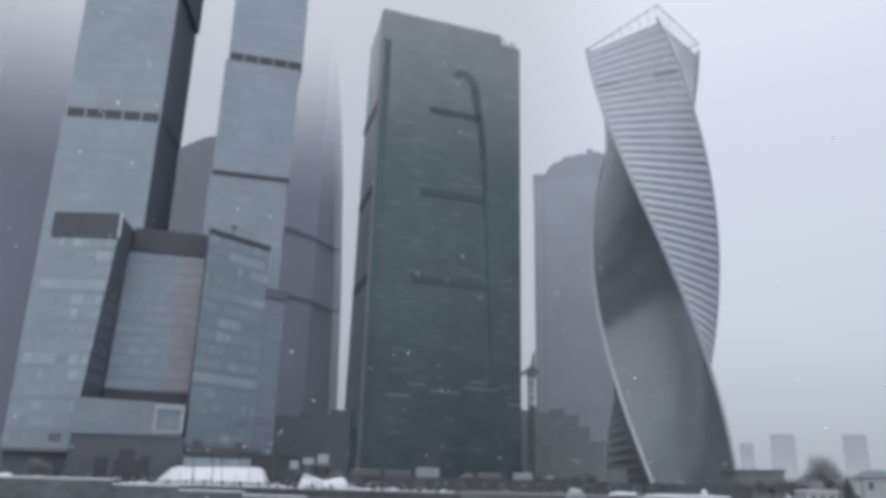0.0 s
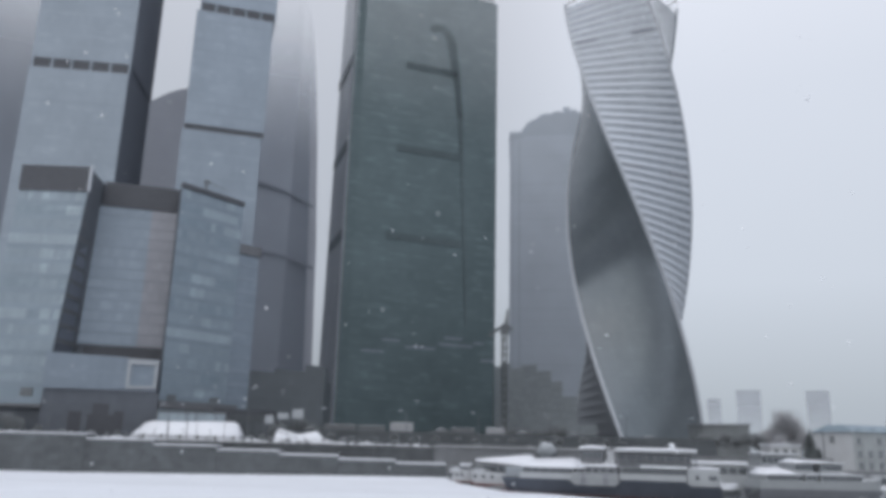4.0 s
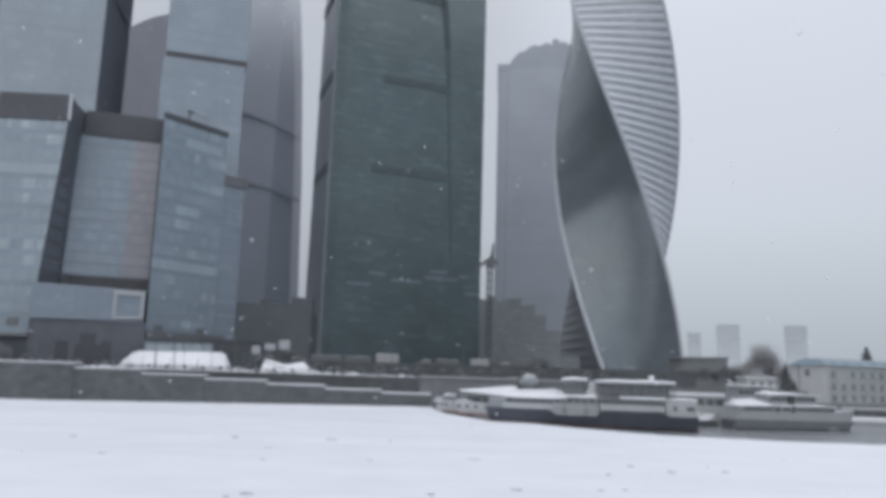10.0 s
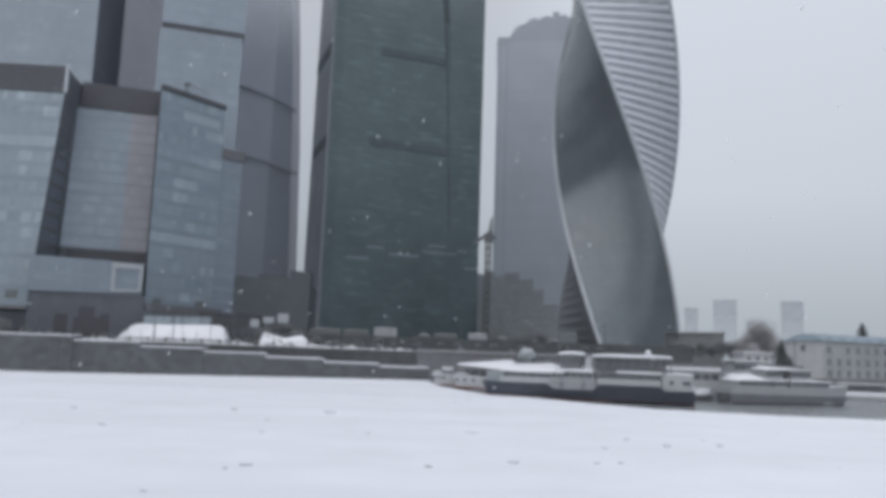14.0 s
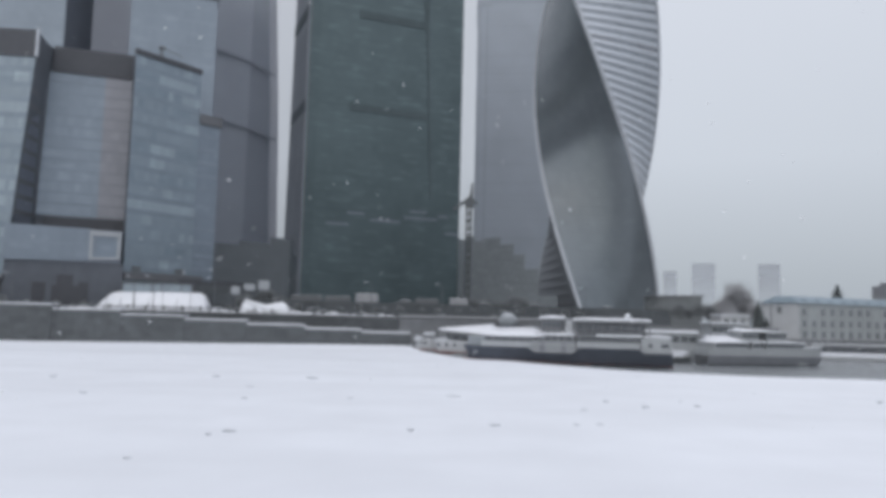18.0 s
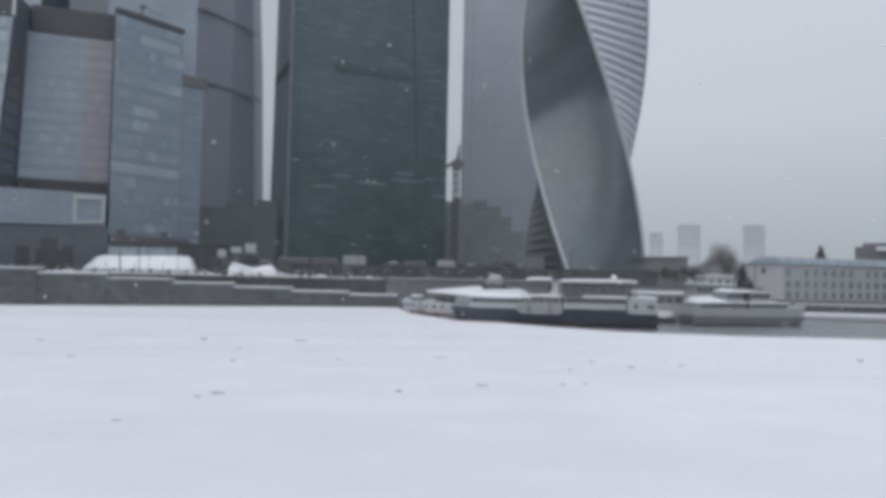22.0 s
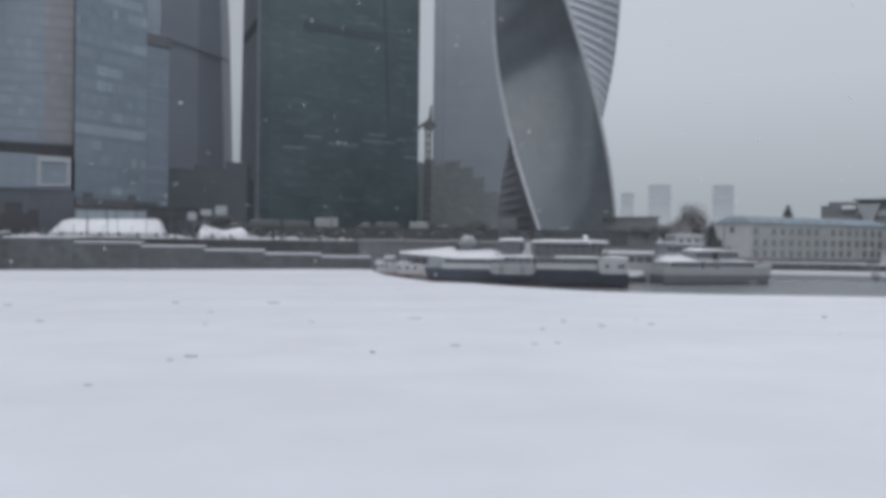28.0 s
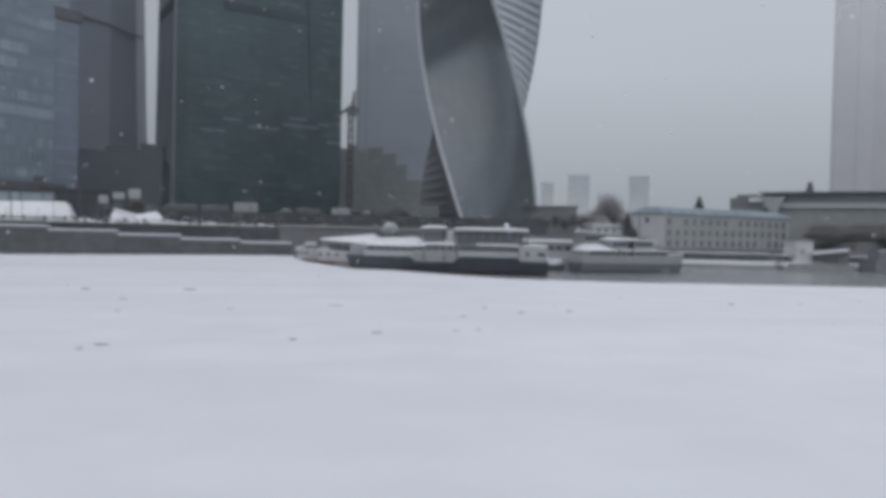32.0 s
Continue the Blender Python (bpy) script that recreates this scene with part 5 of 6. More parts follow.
for k in range(8):
    p = A + e * (3 + k * 4.6) + bk * 0.08
    mm = Matrix.Translation((p.x, p.y, RZ)) @ Matrix.Rotation(math.atan2(e.y, e.x), 4, "Z")
    d = part("dormer", boxed(-0.8, 0.8, -0.2, 2.5, -0.4, 0.9, mm, 0.04), BLUE_ROOF, bl)
    part("pane", boxed(-0.5, 0.5, -0.26, -0.18, -0.2, 0.6, mm), WINDOW_DARK, d)

hall = thing("riverside_hall", (200, 270, 6.4), "long grey hall with a dark glazed roof band and pale wedge", "building")
H0, H1 = Vector(polar(33.0, 330)), Vector(polar(46, 322))
e = (H1 - H0).normalized()
bk = Vector((-e.y, e.x))
for u0, u1, z0, z1, d0, mat, nm in ((0.0, 1.0, 6.4, 18.7, 0, LOW_WALL, "wall"), (0.162, 1.0, 18.7, 20.8, -1, HALL_PALE, "cornice"), (0.162, 1.0, 20.8, 24.4, 1, HALL_BAND, "glazed_band"), (0.15, 1.0, 24.4, 24.9, -2, HALL_BAND, "roof_edge"), (0.0, 0.16, 18.7, 22.8, 0, VENT, "plant_room"), (0.03, 0.13, 22.8, 24.2, 2, VENT, "plant_room")):
    p, q = H0.lerp(H1, u0) + bk * d0, H0.lerp(H1, u1) + bk * d0
    part(nm, prism([tuple(p), tuple(q), tuple(q + bk * 30), tuple(p + bk * 30)], z0, z1), mat, hall)
p, q = H0.lerp(H1, 0.1) - bk * 1.5, H0.lerp(H1, 0.165) - bk * 1.5
part("roof_snow", prism([tuple(p), tuple(q), tuple(q + bk * 6), tuple(p + bk * 6)], 21.2, 22.8), SNOW, hall)
bm = bmesh.new()
p, q, r = H0.lerp(H1, 0.165) - bk * 2.5, H0.lerp(H1, 0.275) - bk * 2.5, H0.lerp(H1, 0.22) - bk * 2.5
hexa(bm, [(p.x, p.y, 23.2), (r.x, r.y, 14.3), (q.x, q.y, 23.0)], [(*(p + bk * 3), 23.2), (*(r + bk * 3), 14.3), (*(q + bk * 3), 23.0)])
part("pale_wedge", bm, HALL_PALE, hall)
long_roof = thing("long_shed", (*polar(31, 310), 6.4), "long low shed with a dark blue-grey roof", "building")
p, q = polar(29.6, 306), polar(35.2, 312)
part("wall", prism([p, q, (q[0] - 4, q[1] + 14), (p[0] - 4, p[1] + 14)], 6.4, 14.5), LOW_WALL, long_roof)
bm = bmesh.new()
hexa(bm, [(p[0], p[1], 14.5), (q[0], q[1], 14.5), (q[0] - 4, q[1] + 14, 14.5), (p[0] - 4, p[1] + 14, 14.5)], [(p[0] - 1, p[1] + 5, 16.6), (q[0] - 1, q[1] + 5, 17.6), (q[0] - 3, q[1] + 9, 17.6), (p[0] - 3, p[1] + 9, 16.6)])
part("roof", bm, DARK_LOUVRE, long_roof)
lowb = thing("low_building", (*polar(21, 290), 6.4), "low dark brick building behind bare trees", "building")
p0, p1 = polar(19.6, 292), polar(22.6, 286)
part("wall", prism([p0, p1, (p1[0], p1[1] + 14), (p0[0], p0[1] + 14)], 6.4, 16.6), BRICK_WALL, lowb)
part("roof", prism([(p0[0] - 0.4, p0[1] - 0.4), (p1[0] + 0.4, p1[1] - 0.4), (p1[0] + 0.4, p1[1] + 14), (p0[0] - 0.4, p0[1] + 14)], 16.6, 17.2), CONCRETE, lowb)
fc = wall_face(p0, p1, 6.4, 15.8)
for k in range(8):
    for r in range(1):
        window(fc, 0.05 + k * 0.118, 0.10 + k * 0.118, 0.25 + r * 0.36, 0.45 + r * 0.36, lowb)
hut = thing("yellow_house", (*polar(24.7, 236), 6.4), "small pale house with a snowy roof among trees", "house")
x, y = polar(24.7, 236)
part("wall", boxed(x - 4, x + 4, y, y + 7, 6.4, 9.6), CREAM, hut)
part("roof_snow", boxed(x - 4.5, x + 4.5, y - 0.5, y + 7.5, 9.6, 10.2, bevel=0.2), SNOW, hut)
for k in range(3):
    part("window", boxed(x - 3 + k * 2.4, x - 1.8 + k * 2.4, y - 0.05, y + 0.02, 7.4, 8.8), WINDOW_DARK, hut)

# ---- street level on the far bank ----
pod = thing("dark_podium", (-43, 290, 6.4), "dark glass low-rise between the towers", "building")
p0, p1 = polar(-12.6, 285), polar(-6.9, 300)
part("core", prism([(p0[0], p0[1] + 0.4), (p1[0], p1[1] + 0.4), (p1[0], p1[1] + 25), (p0[0], p0[1] + 25)], 6.4, 31), LOW_RISE, pod)
curtain(pod, wall_face(p0, p1, 7, 31), 6, 10, LOW_RISE, LOW_RISE, 0.25, 0.06)
for k, (u, w, h) in enumerate(((0.0, 0.36, 31.8), (0.362, 0.38, 33.2), (0.744, 0.256, 35.6))):
    p, q = Vector(p0).lerp(Vector(p1), u), Vector(p0).lerp(Vector(p1), u + w)
    part("roof_plant", prism([tuple(p), tuple(q), (q.x, q.y + 10), (p.x, p.y + 10)], 31, h), LOW_RISE, pod)

pod2 = thing("dark_podium", (50, 345, 6.4), "murky grey glass podium stepping down beside the green tower", "building")
for a0, a1, h in ((4.7, 5.9, 45), (5.9, 6.5, 47), (6.5, 7.3, 44.5), (7.3, 8.4, 45.5), (8.4, 9.4, 42), (9.4, 10.2, 37), (10.2, 11.2, 30), (11.2, 12.6, 18)):
    d0, d1 = (366, 380) if a0 < 5 else (385 - (a0 - 5) * 6, 385 - (a1 - 5) * 6)
    p, q = polar(max(a0, 5.36), d0), polar(a1, d1)
    part("podium_block", prism([(p[0], p[1] + 0.4), (q[0], q[1] + 0.4), (q[0], q[1] + 18), (p[0], p[1] + 18)], 6.4, h), PODIUM_GLASS, pod2)
    curtain(pod2, wall_face(p, q, 8, h - 1), max(2, int(h / 4)), 5, PODIUM_GLASS, PODIUM_GLASS, 0.3, 0.08)

# crane beside the green tower
cx, cy = polar(6.05, 325)
cr_t = thing("tower_crane", (cx, cy, 6.4), "dark lattice construction crane with a short raised jib", "crane")
bm = bmesh.new()
for dx, dy in ((-0.9, -0.9), (0.9, -0.9), (0.9, 0.9), (-0.9, 0.9)):
    tube(bm, (cx + dx, cy + dy, 6.4), (cx + dx, cy + dy, 56), 0.3, 0.3, 4)
for k in range(16):
    z = 6.4 + k * 3.1
    for (ax, ay), (bx, by) in (((-0.9, -0.9), (0.9, -0.9)), ((0.9, -0.9), (0.9, 0.9)), ((0.9, 0.9), (-0.9, 0.9)), ((-0.9, 0.9), (-0.9, -0.9))):
        tube(bm, (cx + ax, cy + ay, z), (cx + bx, cy + by, z + 3.1), 0.28, 0.28, 4)
part("mast", bm, DARK_METAL, cr_t)
bm = bmesh.new()
tube(bm, (cx - 6.5, cy, 52.5), (cx + 0.8, cy, 58), 0.55, 0.8, 5)
tube(bm, (cx + 0.8, cy, 58), (cx + 1.3, cy, 64), 0.9, 0.4, 5)
tube(bm, (cx + 0.8, cy, 58), (cx + 3.4, cy, 55), 0.6, 0.5, 5)
part("jib", bm, DARK_METAL, cr_t)
part("cabin", boxed(cx - 1.6, cx + 1.8, cy - 1.5, cy + 1.2, 53.5, 57, bevel=0.1), DARK_METAL, cr_t)

# snow-covered pavilions behind the parapet
for x0, x1, y, z1, ins in ((-68.3, -42.4, 190, 11.6, 2.4),):
    pv = thing("pavilion", ((x0 + x1) / 2, y, 6.4), "low glazed pavilion buried under white snow", "pavilion", "pavilions")
    part("base", boxed(x0, x1, y, y + 10, 6.4, 7.3), CONCRETE, pv)
    bm = bmesh.new()
    hexa(bm, [(x0, y, 7.3), (x1, y, 7.3), (x1, y + 10, 7.3), (x0, y + 10, 7.3)], [(x0 + ins, y + 6, z1), (x1 - ins, y + 6, z1), (x1 - ins, y + 10, z1), (x0 + ins, y + 10, z1)])
    bmesh.ops.bevel(bm, geom=bm.edges[:], offset=0.5, segments=3, affect="EDGES")
    bmesh.ops.subdivide_edges(bm, edges=bm.edges[:], cuts=2, use_grid_fill=True)
    rough = 0.35 if ins > 2 else 1.1
    for v in bm.verts:
        v.co.z += rough * noise.noise(v.co * 0.33) * (v.co.z - 7.3) / (z1 - 7.3)
    part("snow_roof", bm, SNOW, pv, smooth=True)
    n = int((x1 - x0) / 3.2)
    for k in range(1, n):
        x = x0 + (x1 - x0) * k / n
        bm = bmesh.new()
        tube(bm, (x, y - 0.3, 7.2), (x, y - 0.3, 7.2 + (z1 - 7) * (0.6 + 0.4 * (k % 2))), 0.06, 0.06, 4)
        part("post", bm, DARK_METAL, pv)

x0, x1, y = -34.3, -23.1, 191.6
tt = thing("snowed_tent", ((x0 + x1) / 2, y, 6.4), "long market tent sagging under fresh snow", "tent")
SAG = [(0.0, 9.4), (0.03, 10.6), (0.12, 10.3), (0.3, 9.6), (0.52, 9.2), (0.72, 9.7), (0.86, 10.0), (0.95, 9.3), (1.0, 8.3)]
bm = bmesh.new()
grid = []
for a in range(25):
    u = a / 24
    k = max(i for i in range(len(SAG) - 1) if SAG[i][0] <= u)
    (ua, za), (ub, zb) = SAG[k], SAG[k + 1]
    top = za + (zb - za) * (u - ua) / (ub - ua)
    col = []
    for c in range(8):
        v = c / 7
        x = x0 + (x1 - x0) * u
        rise = (0.0, 0.3, 0.55, 0.75, 0.88, 0.96, 1.0, 0.9)[c]
        col.append(bm.verts.new((x + 0.25 * noise.noise((u * 9, v * 3, 1.0)), y + 4 * v, 7.5 + (top - 7.5) * rise + 0.22 * noise.noise((x * 0.8, v * 4, 5.0)))))
    grid.append(col)
for a in range(24):
    for c in range(7):
        bm.faces.new((grid[a][c], grid[a + 1][c], grid[a + 1][c + 1], grid[a][c + 1]))
part("snow_roof", bm, SNOW, tt, smooth=True)
part("tent_wall", boxed(x0 + 0.3, x1 - 0.3, y + 0.3, y + 3.9, 6.4, 7.6, bevel=0.05), CONCRETE, tt)
bm = bmesh.new()
tube(bm, (x0 + 0.5, y + 1.6, 9.9), (x0 + 5.6, y - 0.1, 8.3), 0.1, 0.1, 5)
part("guy_bar", bm, DARK_METAL, tt)
for x in (x0 + 0.3, x0 + 3.6, x0 + 7.4, x1 - 0.3):
    bm = bmesh.new()
    tube(bm, (x, y + 0.2, 6.4), (x, y + 0.2, 8.2), 0.07, 0.07, 5)
    part("pole", bm, DARK_METAL, tt)

for x, y, sx, sz in ((-103.5, 189, 3.2, 1.9), (-98.8, 190, 1.6, 1.2), (-94.6, 189, 1.3, 1.5), (-70.5, 190, 1.5, 0.9), (-39, 189, 1.4, 1.1), (-22, 190, 1.8, 1.1), (-12, 190, 1.4, 0.8)):
    bm = bmesh.new()
    bmesh.ops.create_icosphere(bm, subdivisions=3, radius=1)
    for v in bm.verts:
        v.co *= 1 + 0.4 * noise.noise(v.co * 1.3 + Vector((x, 0, 0)))
    bmesh.ops.transform(bm, matrix=Matrix.Translation((x, y, 7.0)) @ Matrix.Diagonal((sx, 1.2, sz, 1)), verts=bm.verts)
    single("snow_mound", bm, SNOW, "ploughed snow mound behind the granite parapet", "snow mound", "", "mounds of ploughed snow", True)

bm = bmesh.new()
bmesh.ops.create_icosphere(bm, subdivisions=3, radius=1)
for v in bm.verts:
    v.co *= 1 + 0.35 * noise.noise(v.co * 2.0 + Vector((9, 0, 0)))
bmesh.ops.transform(bm, matrix=Matrix.Translation((29.4, 184.2, 7.0)) @ Matrix.Diagonal((2.1, 1.3, 1.7, 1)), verts=bm.verts)
single("tarpaulin_cover", bm, FIN_METAL, "lumpy blue-grey tarpaulin cover on the embankment coping", "tarpaulin", "", "", True)
# parapet posts, lamps, signs, vehicles
for k in range(26):
    x = -108 + k * 4.1
    po = thing("bollard_post", (x, 185.65, 7.2), "squat granite parapet post with a snow cap", "post", "parapet posts")
    part("shaft", boxed(x - 0.22, x + 0.22, 185.4, 185.9, 7.2, 8.25, bevel=0.04), GRANITE, po)
    part("snow_cap", boxed(x - 0.24, x + 0.24, 185.38, 185.92, 8.25, 8.4, bevel=0.06), SNOW, po)
bm = bmesh.new()
for z in (7.6, 8.05):
    tube(bm, (-108, 185.65, z), (-4, 185.65, z), 0.05, 0.05, 4)
single("parapet_railing", bm, DARK_METAL, "dark iron railing between granite parapet posts", "railing")


def street_lamp(x, y, h):
    t = thing("street_lamp", (x, y, 6.4), "slim dark street lamp on the embankment", "lamp", "street lamps")
    bm = bmesh.new()
    tube(bm, (x, y, 6.4), (x, y, 6.4 + h), 0.14, 0.07, 6)
    part("pole", bm, DARK_METAL, t)
    bm = bmesh.new()
    tube(bm, (x, y, 6.4 + h), (x - 1.2, y - 0.6, 6.7 + h), 0.06, 0.05, 5)
    part("arm", bm, DARK_METAL, t)
    part("lamp_head", boxed(x - 1.8, x - 1.0, y - 0.8, y - 0.4, 6.62 + h, 6.82 + h, bevel=0.05), PALE_METAL, t)


for k, x in enumerate((-104, -86, -58.5, -54.0, -40, -21, -3, 14, 31, 49, 66)):
    street_lamp(x, 188.5, 8.4)

for x, y, w, z0, z1 in ((-38.4, 206, 2.2, 11.8, 13.9), (-34.9, 206, 2.8, 13.0, 14.6), (-31.2, 206, 2.8, 13.2, 15.6)):
    t = thing("billboard", (x, y, 6.4), "blank pale sign panel on a dark post", "sign", "roadside signs")
    part("panel", boxed(x - w / 2, x + w / 2, y - 0.15, y + 0.15, z0, z1, bevel=0.04), FIN_METAL, t)
    bm = bmesh.new()
    tube(bm, (x, y + 0.1, 6.4), (x, y + 0.1, z0 + 0.1), 0.2, 0.2, 6)
    part("post", bm, DARK_METAL, t)

CAR_COLOURS = [matte("car_paint_%s" % n, c, 0.3, 1.0, 0.08, 0.05) for n, c in (("black", (0.04, 0.042, 0.048)), ("grey", (0.13, 0.138, 0.148)), ("white", (0.33, 0.34, 0.358)), ("blue", (0.06, 0.08, 0.12)))]


def vehicle(x, y, z, length, h, mat, lab, van=False):
    t = thing("van" if van else "car", (x, y, z), lab, "vehicle", "vehicles on the embankment road")
    part("body", boxed(x - length / 2, x + length / 2, y - 0.9, y + 0.9, z + 0.35, z + (h if van else h * 0.62), bevel=0.15), mat, t)
    if not van:
        bm = bmesh.new()
        hexa(bm, [(x - length * 0.3, y - 0.85, z + h * 0.6), (x + length * 0.32, y - 0.85, z + h * 0.6), (x + length * 0.32, y + 0.85, z + h * 0.6), (x - length * 0.3, y + 0.85, z + h * 0.6)],
             [(x - length * 0.18, y - 0.7, z + h), (x + length * 0.22, y - 0.7, z + h), (x + length * 0.22, y + 0.7, z + h), (x - length * 0.18, y + 0.7, z + h)])
        part("cabin_glass", bm, BOAT_GLASS, t)
    else:
        part("windscreen", boxed(x - length / 2 - 0.02, x - length / 2 + 0.05, y - 0.75, y + 0.75, z + h * 0.55, z + h * 0.9), BOAT_GLASS, t)
    r = h - 0.02
    part("roof_snow", boxed(x - length * (0.47 if van else 0.17), x + length * (0.47 if van else 0.21), y - 0.7, y + 0.7, z + r, z + r + 0.1, bevel=0.04), SNOW, t)
    for dx in (-0.32, 0.32):
        for dy in (-0.85, 0.85):
            bm = bmesh.new()
            bmesh.ops.create_cone(bm, cap_ends=True, segments=12, radius1=0.34, radius2=0.34, depth=0.22, matrix=Matrix.Translation((x + dx * length, y + dy, z + 0.34)) @ Matrix.Rotation(radians(90), 4, "X"))
            part("wheel", bm, DARK_METAL, t)


rnd = random.Random(11)
for k in range(26):
    x = -100 + k * 6.4 + rnd.uniform(-1.5, 1.5)
    if k % 5 in (1, 2, 4):
        continue
    vehicle(x, 198 + rnd.uniform(-1.5, 3), 6.4, 4.4, 1.5, CAR_COLOURS[k % 4], "parked car with snow on its roof beside the embankment road")
for k, x in enumerate((-31, 5, 31, 44, 66)):
    vehicle(x + 1.7 * math.sin(k * 2.3), 229 + (k * 3) % 5, 10.3, 4.2 + 1.8 * ((k * 5) % 3) / 2, 1.35 + 0.25 * ((k * 7) % 4), CAR_COLOURS[(k * 3 + 2) % 4], "car under snow on the raised road")
for x, y, l, h, c in ((-5, 229, 6.6, 3.3, 2), (-13.5, 230, 7.5, 2.3, 1), (-22.5, 229.5, 9.0, 2.4, 1), (12.5, 230, 7.0, 2.2, 1), (22, 231, 5.5, 2.6, 2)):
    vehicle(x, y, 10.3, l, h, CAR_COLOURS[c], "pale box van on the raised road" if c == 2 else "grey van with a snowy roof on the raised road", True)
via = thing("raised_road", (0, 232, 6.4), "dark raised road with a parapet behind the embankment", "road", kind="structure")
part("deck", boxed(-48, 84, 226, 240, 6.4, 10.3), ASPHALT, via)
part("parapet", boxed(-48, 84, 225.6, 226.0, 6.4, 11.1), ROAD_WALL, via)
hoard = thing("site_hoarding", (0, 204, 6.4), "dark site hoarding along the embankment road", "fence")
for k in range(36):
    x = -46 + k * 3.4
    if x > 76:
        break
    part("panel", boxed(x, x + 3.3, 204, 204.2, 6.4, 8.5 + 0.25 * ((k * 5) % 3)), ROAD_WALL, hoard)

# ---- trees ----


def bare_tree(seed, height, spread):
    """Trunk and limbs, and a rounded crown of fine twigs, as two meshes standing at the origin."""
    r = random.Random(seed)
    limbs, twigs = bmesh.new(), bmesh.new()
    nodes = []

    def grow(p, d, length, rad, level):
        q = p + d * length
        tube(limbs, p, q, rad, rad * 0.62, 5 if level < 2 else 3)
        if level >= 2:
            nodes.append(q)
        if level >= 4:
            return
        for k in range(3):
            t = d.copy()
            t.rotate(Euler((r.uniform(-1, 1) * spread, r.uniform(-1, 1) * spread, r.uniform(0, 6.3))))
            t = (t + Vector((0, 0, 0.12))).normalized()
            grow(p.lerp(q, r.uniform(0.6, 1.0)), t, length * r.uniform(0.62, 0.84), max(0.02, rad * 0.56), level + 1)

    grow(Vector((0, 0, 0)), Vector((0, 0, 1)), height * 0.27, height * 0.018, 0)
    c, rx, rz = Vector((0, 0, height * 0.6)), height * 0.4, height * 0.4

    def twig(a, b, w):
        side = (b - a).cross(Vector((r.uniform(-1, 1), r.uniform(-1, 1), r.uniform(-1, 1)))).normalized() * w
        up = (b - a).cross(side).normalized() * w
        v = [twigs.verts.new(x) for x in (a + side, a - side * 0.5 + up, a - side * 0.5 - up, b)]
        for f in ((0, 1, 3), (1, 2, 3), (2, 0, 3)):
            twigs.faces.new([v[i] for i in f])

    for k in range(2300):
        n = Vector((r.gauss(0, 1), r.gauss(0, 1), r.gauss(0, 1))).normalized()
        lump = 0.82 + 0.36 * noise.noise(n * 2.1 + Vector((seed, 0, 0)))
        rad = r.random() ** 0.45 * lump
        q = c + Vector((n.x * rx, n.y * rx, n.z * rz)) * rad
        if k % 5 == 0:
            p = min(nodes, key=lambda g: (g - q).length_squared)
        else:
            p = q - (n + Vector((r.uniform(-0.6, 0.6), r.uniform(-0.6, 0.6), r.uniform(0, 0.7)))) * height * r.uniform(0.05, 0.1)
        twig(p, q, height * r.uniform(0.0022, 0.004))
    return mesh_of(limbs, "trunk", BARK), mesh_of(twigs, "crown", TWIG)


def fir(seed, height):
    r = random.Random(seed)
    trunk, crown = bmesh.new(), bmesh.new()
    tube(trunk, (0, 0, 0), (0, 0, height * 0.95), height * 0.02, 0.03, 6)
    for k in range(26):
        z = height * (0.08 + 0.9 * k / 26)
        rad = height * 0.2 * (1 - k / 26) ** 0.85 + 0.15
        for j in range(13):
            a = r.uniform(0, 6.3)
            l = rad * r.uniform(0.65, 1.1)
            tip = Vector((math.cos(a) * l, math.sin(a) * l, z - 0.28 * l))
            tube(crown, (0, 0, z), tip, 0.30 * (rad / height * 5 + 0.3), 0.03, 4)
    return mesh_of(trunk, "trunk", BARK), mesh_of(crown, "crown", NEEDLE)


BARE = [bare_tree(3, 10, 0.95), bare_tree(8, 9.5, 1.05), bare_tree(21, 10.5, 0.9)]
FIRS = [fir(4, 9.0), fir(9, 8.0)]
SHRUBS = []
THICKET = []
for limbs, crown in BARE:
    for kinds, mat in ((SHRUBS, SHRUB_TWIG), (THICKET, THICKET_TWIG)):
        crown = crown.copy()
        crown.materials[0] = mat
        kinds.append((limbs, crown))


def tree(kind, k, x, y, z, s, rot, lab, grp):
    t = thing(kind, (x, y, z), lab, "tree", grp)
    wide = {"fir_tree": 1.45, "thicket_tree": 1.35}.get(kind, 1.0)
    t.rotation_euler.z, t.scale = rot, (s * wide, s * wide, s)
    for nm, me in zip(("trunk", "crown"), {"bare_tree": BARE, "fir_tree": FIRS, "shrub": SHRUBS, "thicket_tree": THICKET}[kind][k]):
        ob = new(nm, me)
        ob.parent = t


LAB = "bare deciduous tree with fine grey-brown twigs, on snow"
rnd = random.Random(5)
# The last two stand in for a pale dome far behind the hall.
for az, d, s in ((24.85, 250, 1.5), (25.1, 254, 1.3), (25.4, 252, 1.1), (24.2, 256, 1.05), (23.7, 258, 1.0), (24.0, 252, 0.95), (23.5, 248, 0.8), (25.6, 256, 0.85), (23.0, 246, 0.7), (25.9, 246, 0.8), (24.4, 240, 0.7), (30.3, 285, 1.0), (29.6, 288, 0.8), (32.4, 296, 1.1), (37.35, 470, 3.0), (38.35, 472, 3.05)):
    x, y = polar(az, d)
    tree("bare_tree", rnd.randrange(3), x, y, 6.4, s, rnd.uniform(0, 6), LAB, "bare trees on the right bank")
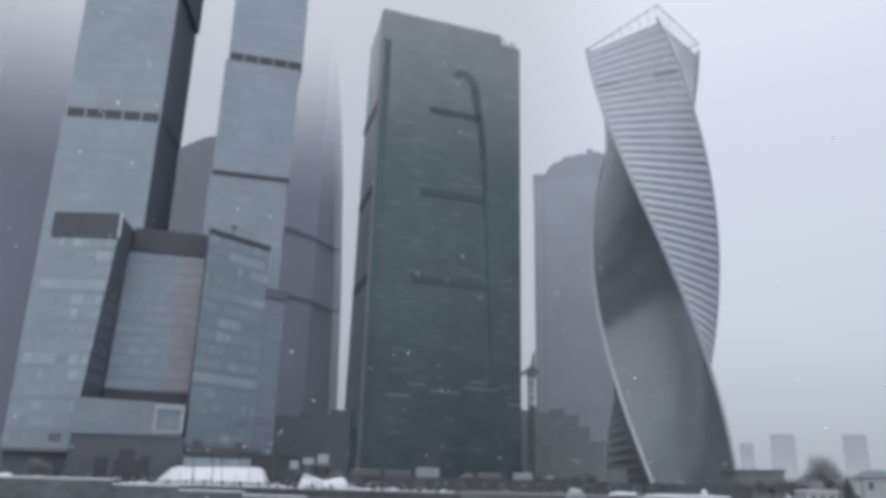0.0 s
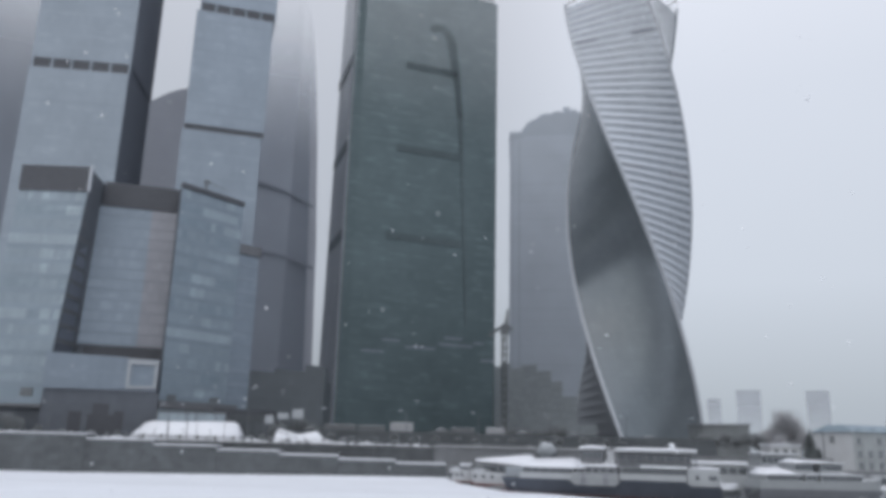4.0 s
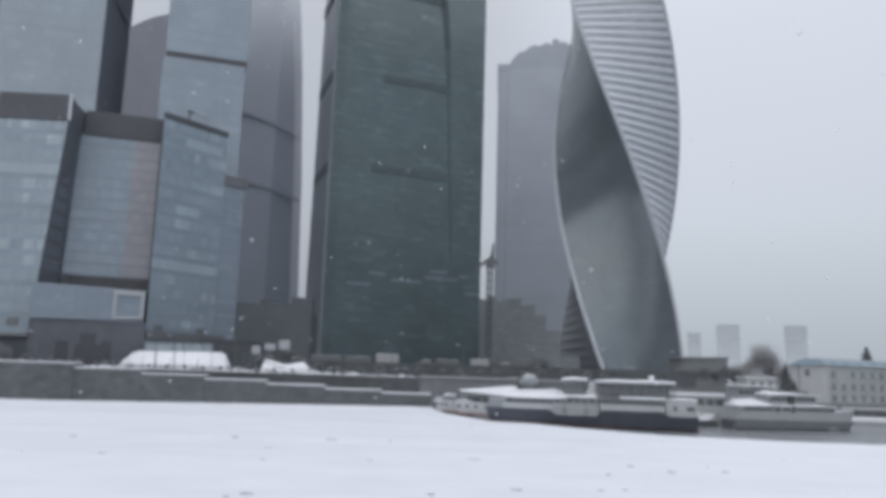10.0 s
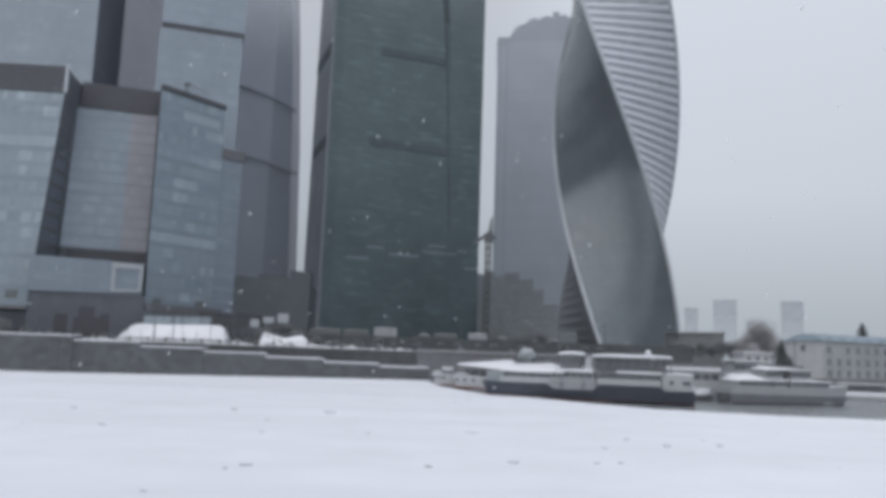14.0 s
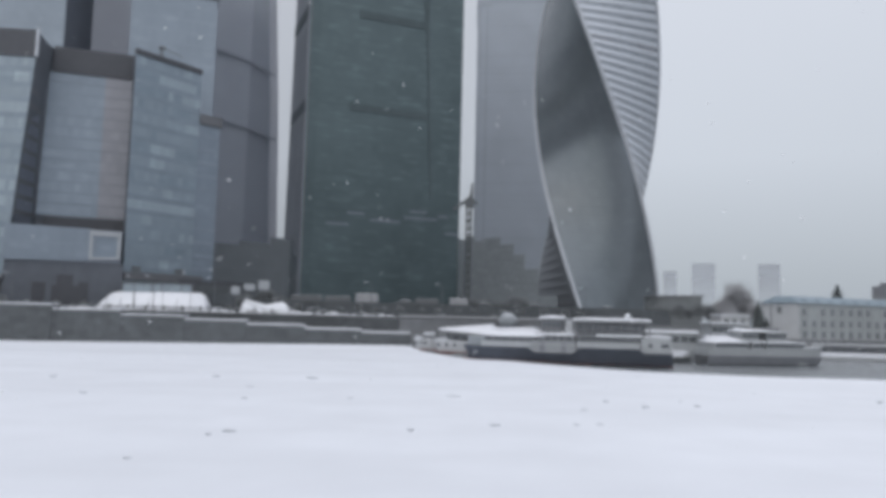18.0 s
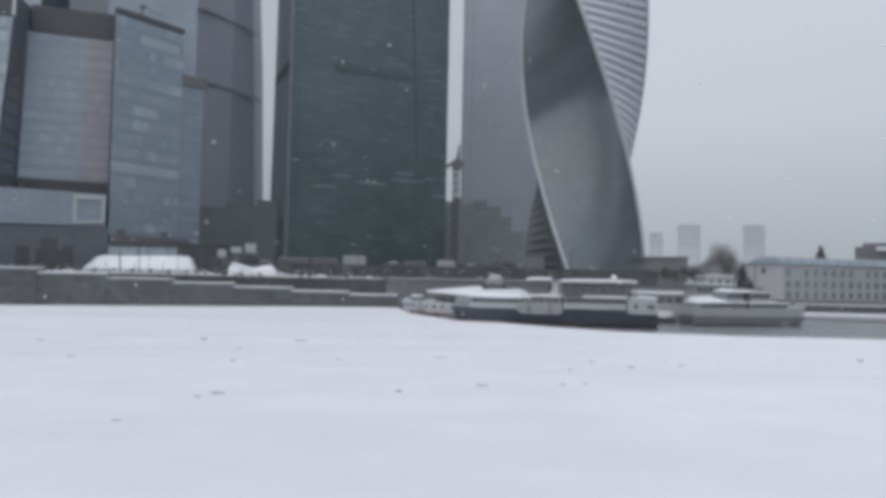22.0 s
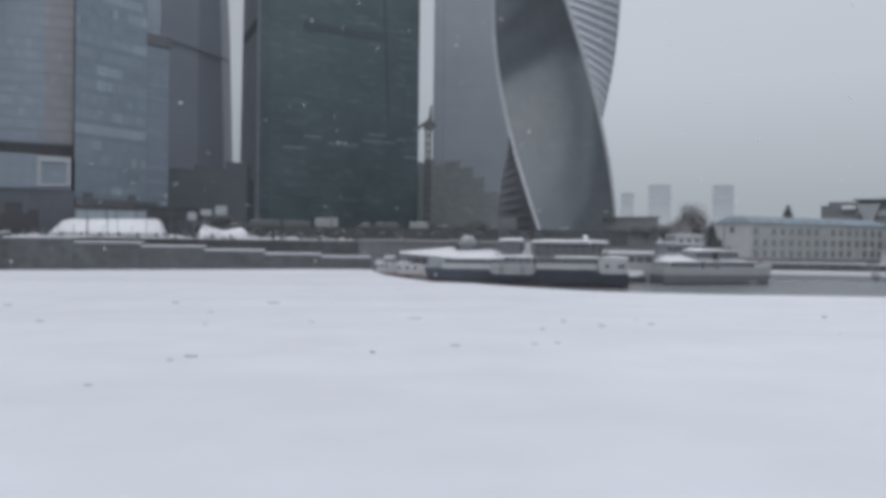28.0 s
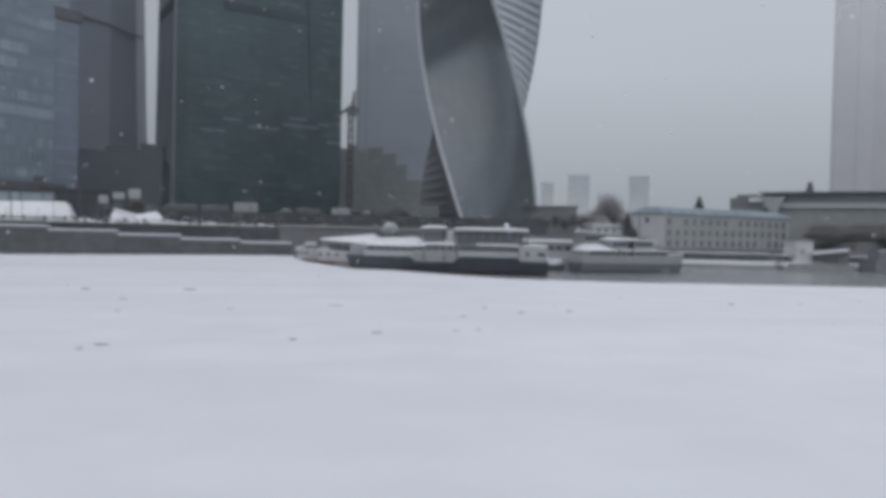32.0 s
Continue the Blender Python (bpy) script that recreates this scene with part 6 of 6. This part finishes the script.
for az, d, s in ((19.7, 246, 0.75), (20.4, 248, 0.65), (21.1, 242, 0.8), (21.8, 244, 0.7), (22.4, 240, 0.8), (23.0, 243, 0.75)):
    x, y = polar(az, d)
    tree("shrub", rnd.randrange(3), x, y, 6.4, s, rnd.uniform(0, 6), LAB, "trees before the low building")
for k in range(52):
    az, d = 38.15 + 6.2 * k / 51 + rnd.uniform(-0.12, 0.12), 254 + (k % 4) * 5
    x, y = polar(az, d)
    tree("thicket_tree", rnd.randrange(3), x, y, 3.3, (0.98 if k % 2 else 0.78) + rnd.uniform(-0.06, 0.06), rnd.uniform(0, 6), "low bushy tree with dense dark brown twigs", "bare thicket on the right bank")
for k in range(20):
    az = -12.4 + k * 0.27
    x, y = polar(az, 262 + rnd.uniform(-14, 10))
    tree("shrub", rnd.randrange(3), x, y, 6.4, rnd.uniform(0.6, 1.1), rnd.uniform(0, 6), LAB, "bare trees before the dark low-rise")
for k in range(14):
    x, y = polar(-5 + k * 1.5 + rnd.uniform(-0.4, 0.4), 216 + rnd.uniform(-5, 4))
    tree("shrub", rnd.randrange(3), x, y, 6.4, rnd.uniform(0.3, 0.5), rnd.uniform(0, 6), LAB, "bare trees along the raised road")
for k in range(12):
    x, y = polar(5.7 + k * 0.44, 326 + rnd.uniform(-8, 10))
    tree("shrub", rnd.randrange(3), x, y, 6.4, rnd.uniform(0.7, 1.3), rnd.uniform(0, 6), LAB, "bare trees beside the crane")
for x, y, s in ((-98, 195, 0.6), (-95.5, 194, 0.5), (-78, 194, 0.3), (-107, 195, 0.45), (-38.5, 199, 0.3), (-23, 200, 0.3)):
    tree("shrub", rnd.randrange(3), x, y, 6.4, s, rnd.uniform(0, 6), LAB, "shrubby trees on the embankment")
for x, y, s in ((-100, 197, 0.7), (-97, 196.5, 0.6), (-92, 197, 0.4), (-86, 196.5, 0.35), (-73, 197, 0.3), (-36.5, 204, 0.55), (-35, 204, 0.6), (-32.5, 204, 0.5), (-22, 203, 0.4)):
    tree("shrub", rnd.randrange(3), x, y, 6.4, s, rnd.uniform(0, 6), "dense bare shrub beside the granite parapet", "shrubs on the embankment")
# The last one stands in for a dark knob above the hall roof.
for az, d, s, k in ((26.2, 222, 1.17, 0), (26.7, 226, 0.75, 1), (31.0, 258, 2.1, 1), (37.95, 460, 4.1, 1)):
    x, y = polar(az, d)
    tree("fir_tree", k, x, y, 3.6 if d < 300 else 6.4, s, az, "dark green conical fir tree beside the river house" if d < 300 else "fir-shaped stand-in for a dark knob far behind the long hall", "fir trees")

# ---- marks on the ice ----
CHUNK = matte("wet_ice_chunk", (0.45, 0.48, 0.515), 0.5, 3.0, 0.3)
rnd = random.Random(17)
spots = [(-32.6, 81.5), (-24.1, 66.2), (-9.4, 44.6), (-8.6, 46.0), (-10.8, 63.9), (-12.1, 74.3), (-7.4, 85.5), (-2.5, 65.2), (1.8, 47.4), (6.2, 68.1), (15.5, 59.5), (19.1, 66.3), (21.2, 62.2), (26.0, 63.5), (45.9, 69.9), (7.3, 50.2), (12.7, 50.8), (14.4, 51.2), (-17.5, 85.4), (-11.4, 37.1)]
NEAR = len(spots)
spots += [(rnd.uniform(-60, 70), rnd.uniform(60, 125)) for k in range(20)]
for k, (x, y) in enumerate(spots):
    if y > edge_y(x) - 8:
        continue
    bm = bmesh.new()
    s = rnd.uniform(0.05, 0.16) if k >= NEAR else (0.003 if k % 3 else 0.0044) * y + 0.02
    bmesh.ops.create_icosphere(bm, subdivisions=2, radius=1)
    for v in bm.verts:
        v.co *= 1 + 0.45 * noise.noise(v.co * 1.7 + Vector((k * 3.1, 0, 0)))
    bmesh.ops.transform(bm, matrix=Matrix.Translation((x, y, 0.02)) @ Matrix.Diagonal((s * rnd.uniform(1.0, 1.8), s, s * 0.34, 1)), verts=bm.verts)
    single("ice_chunk", bm, CHUNK, "small grey lump of ice on the snowy river", "ice lump", "", "ice lumps", True)

# ---- falling snow ----
FLAKE = matte("snowflake", (0.85, 0.87, 0.9), 0.8, 40.0, 0.05)
rnd = random.Random(77)
bm = bmesh.new()
for k in range(240):
    d = 3.0 + 14.0 * rnd.random() ** 0.7
    x, y = polar(rnd.uniform(-40, 45), d)
    z = EYE + d * math.tan(radians(rnd.uniform(-8, 38)))
    r = rnd.uniform(0.0045, 0.0135) * (0.5 + d * 0.09)
    mm = Matrix.Translation((x, y, z)) @ Euler((rnd.uniform(0, 6), rnd.uniform(0, 6), rnd.uniform(0, 6))).to_matrix().to_4x4() @ Matrix.Diagonal((r, r * rnd.uniform(0.5, 1), r * rnd.uniform(0.4, 0.8), 1))
    bmesh.ops.create_icosphere(bm, subdivisions=1, radius=1, matrix=mm)
single("falling_snow", bm, FLAKE, "sparse white snowflakes drifting over the river", "snow", "stuff", smooth=True)
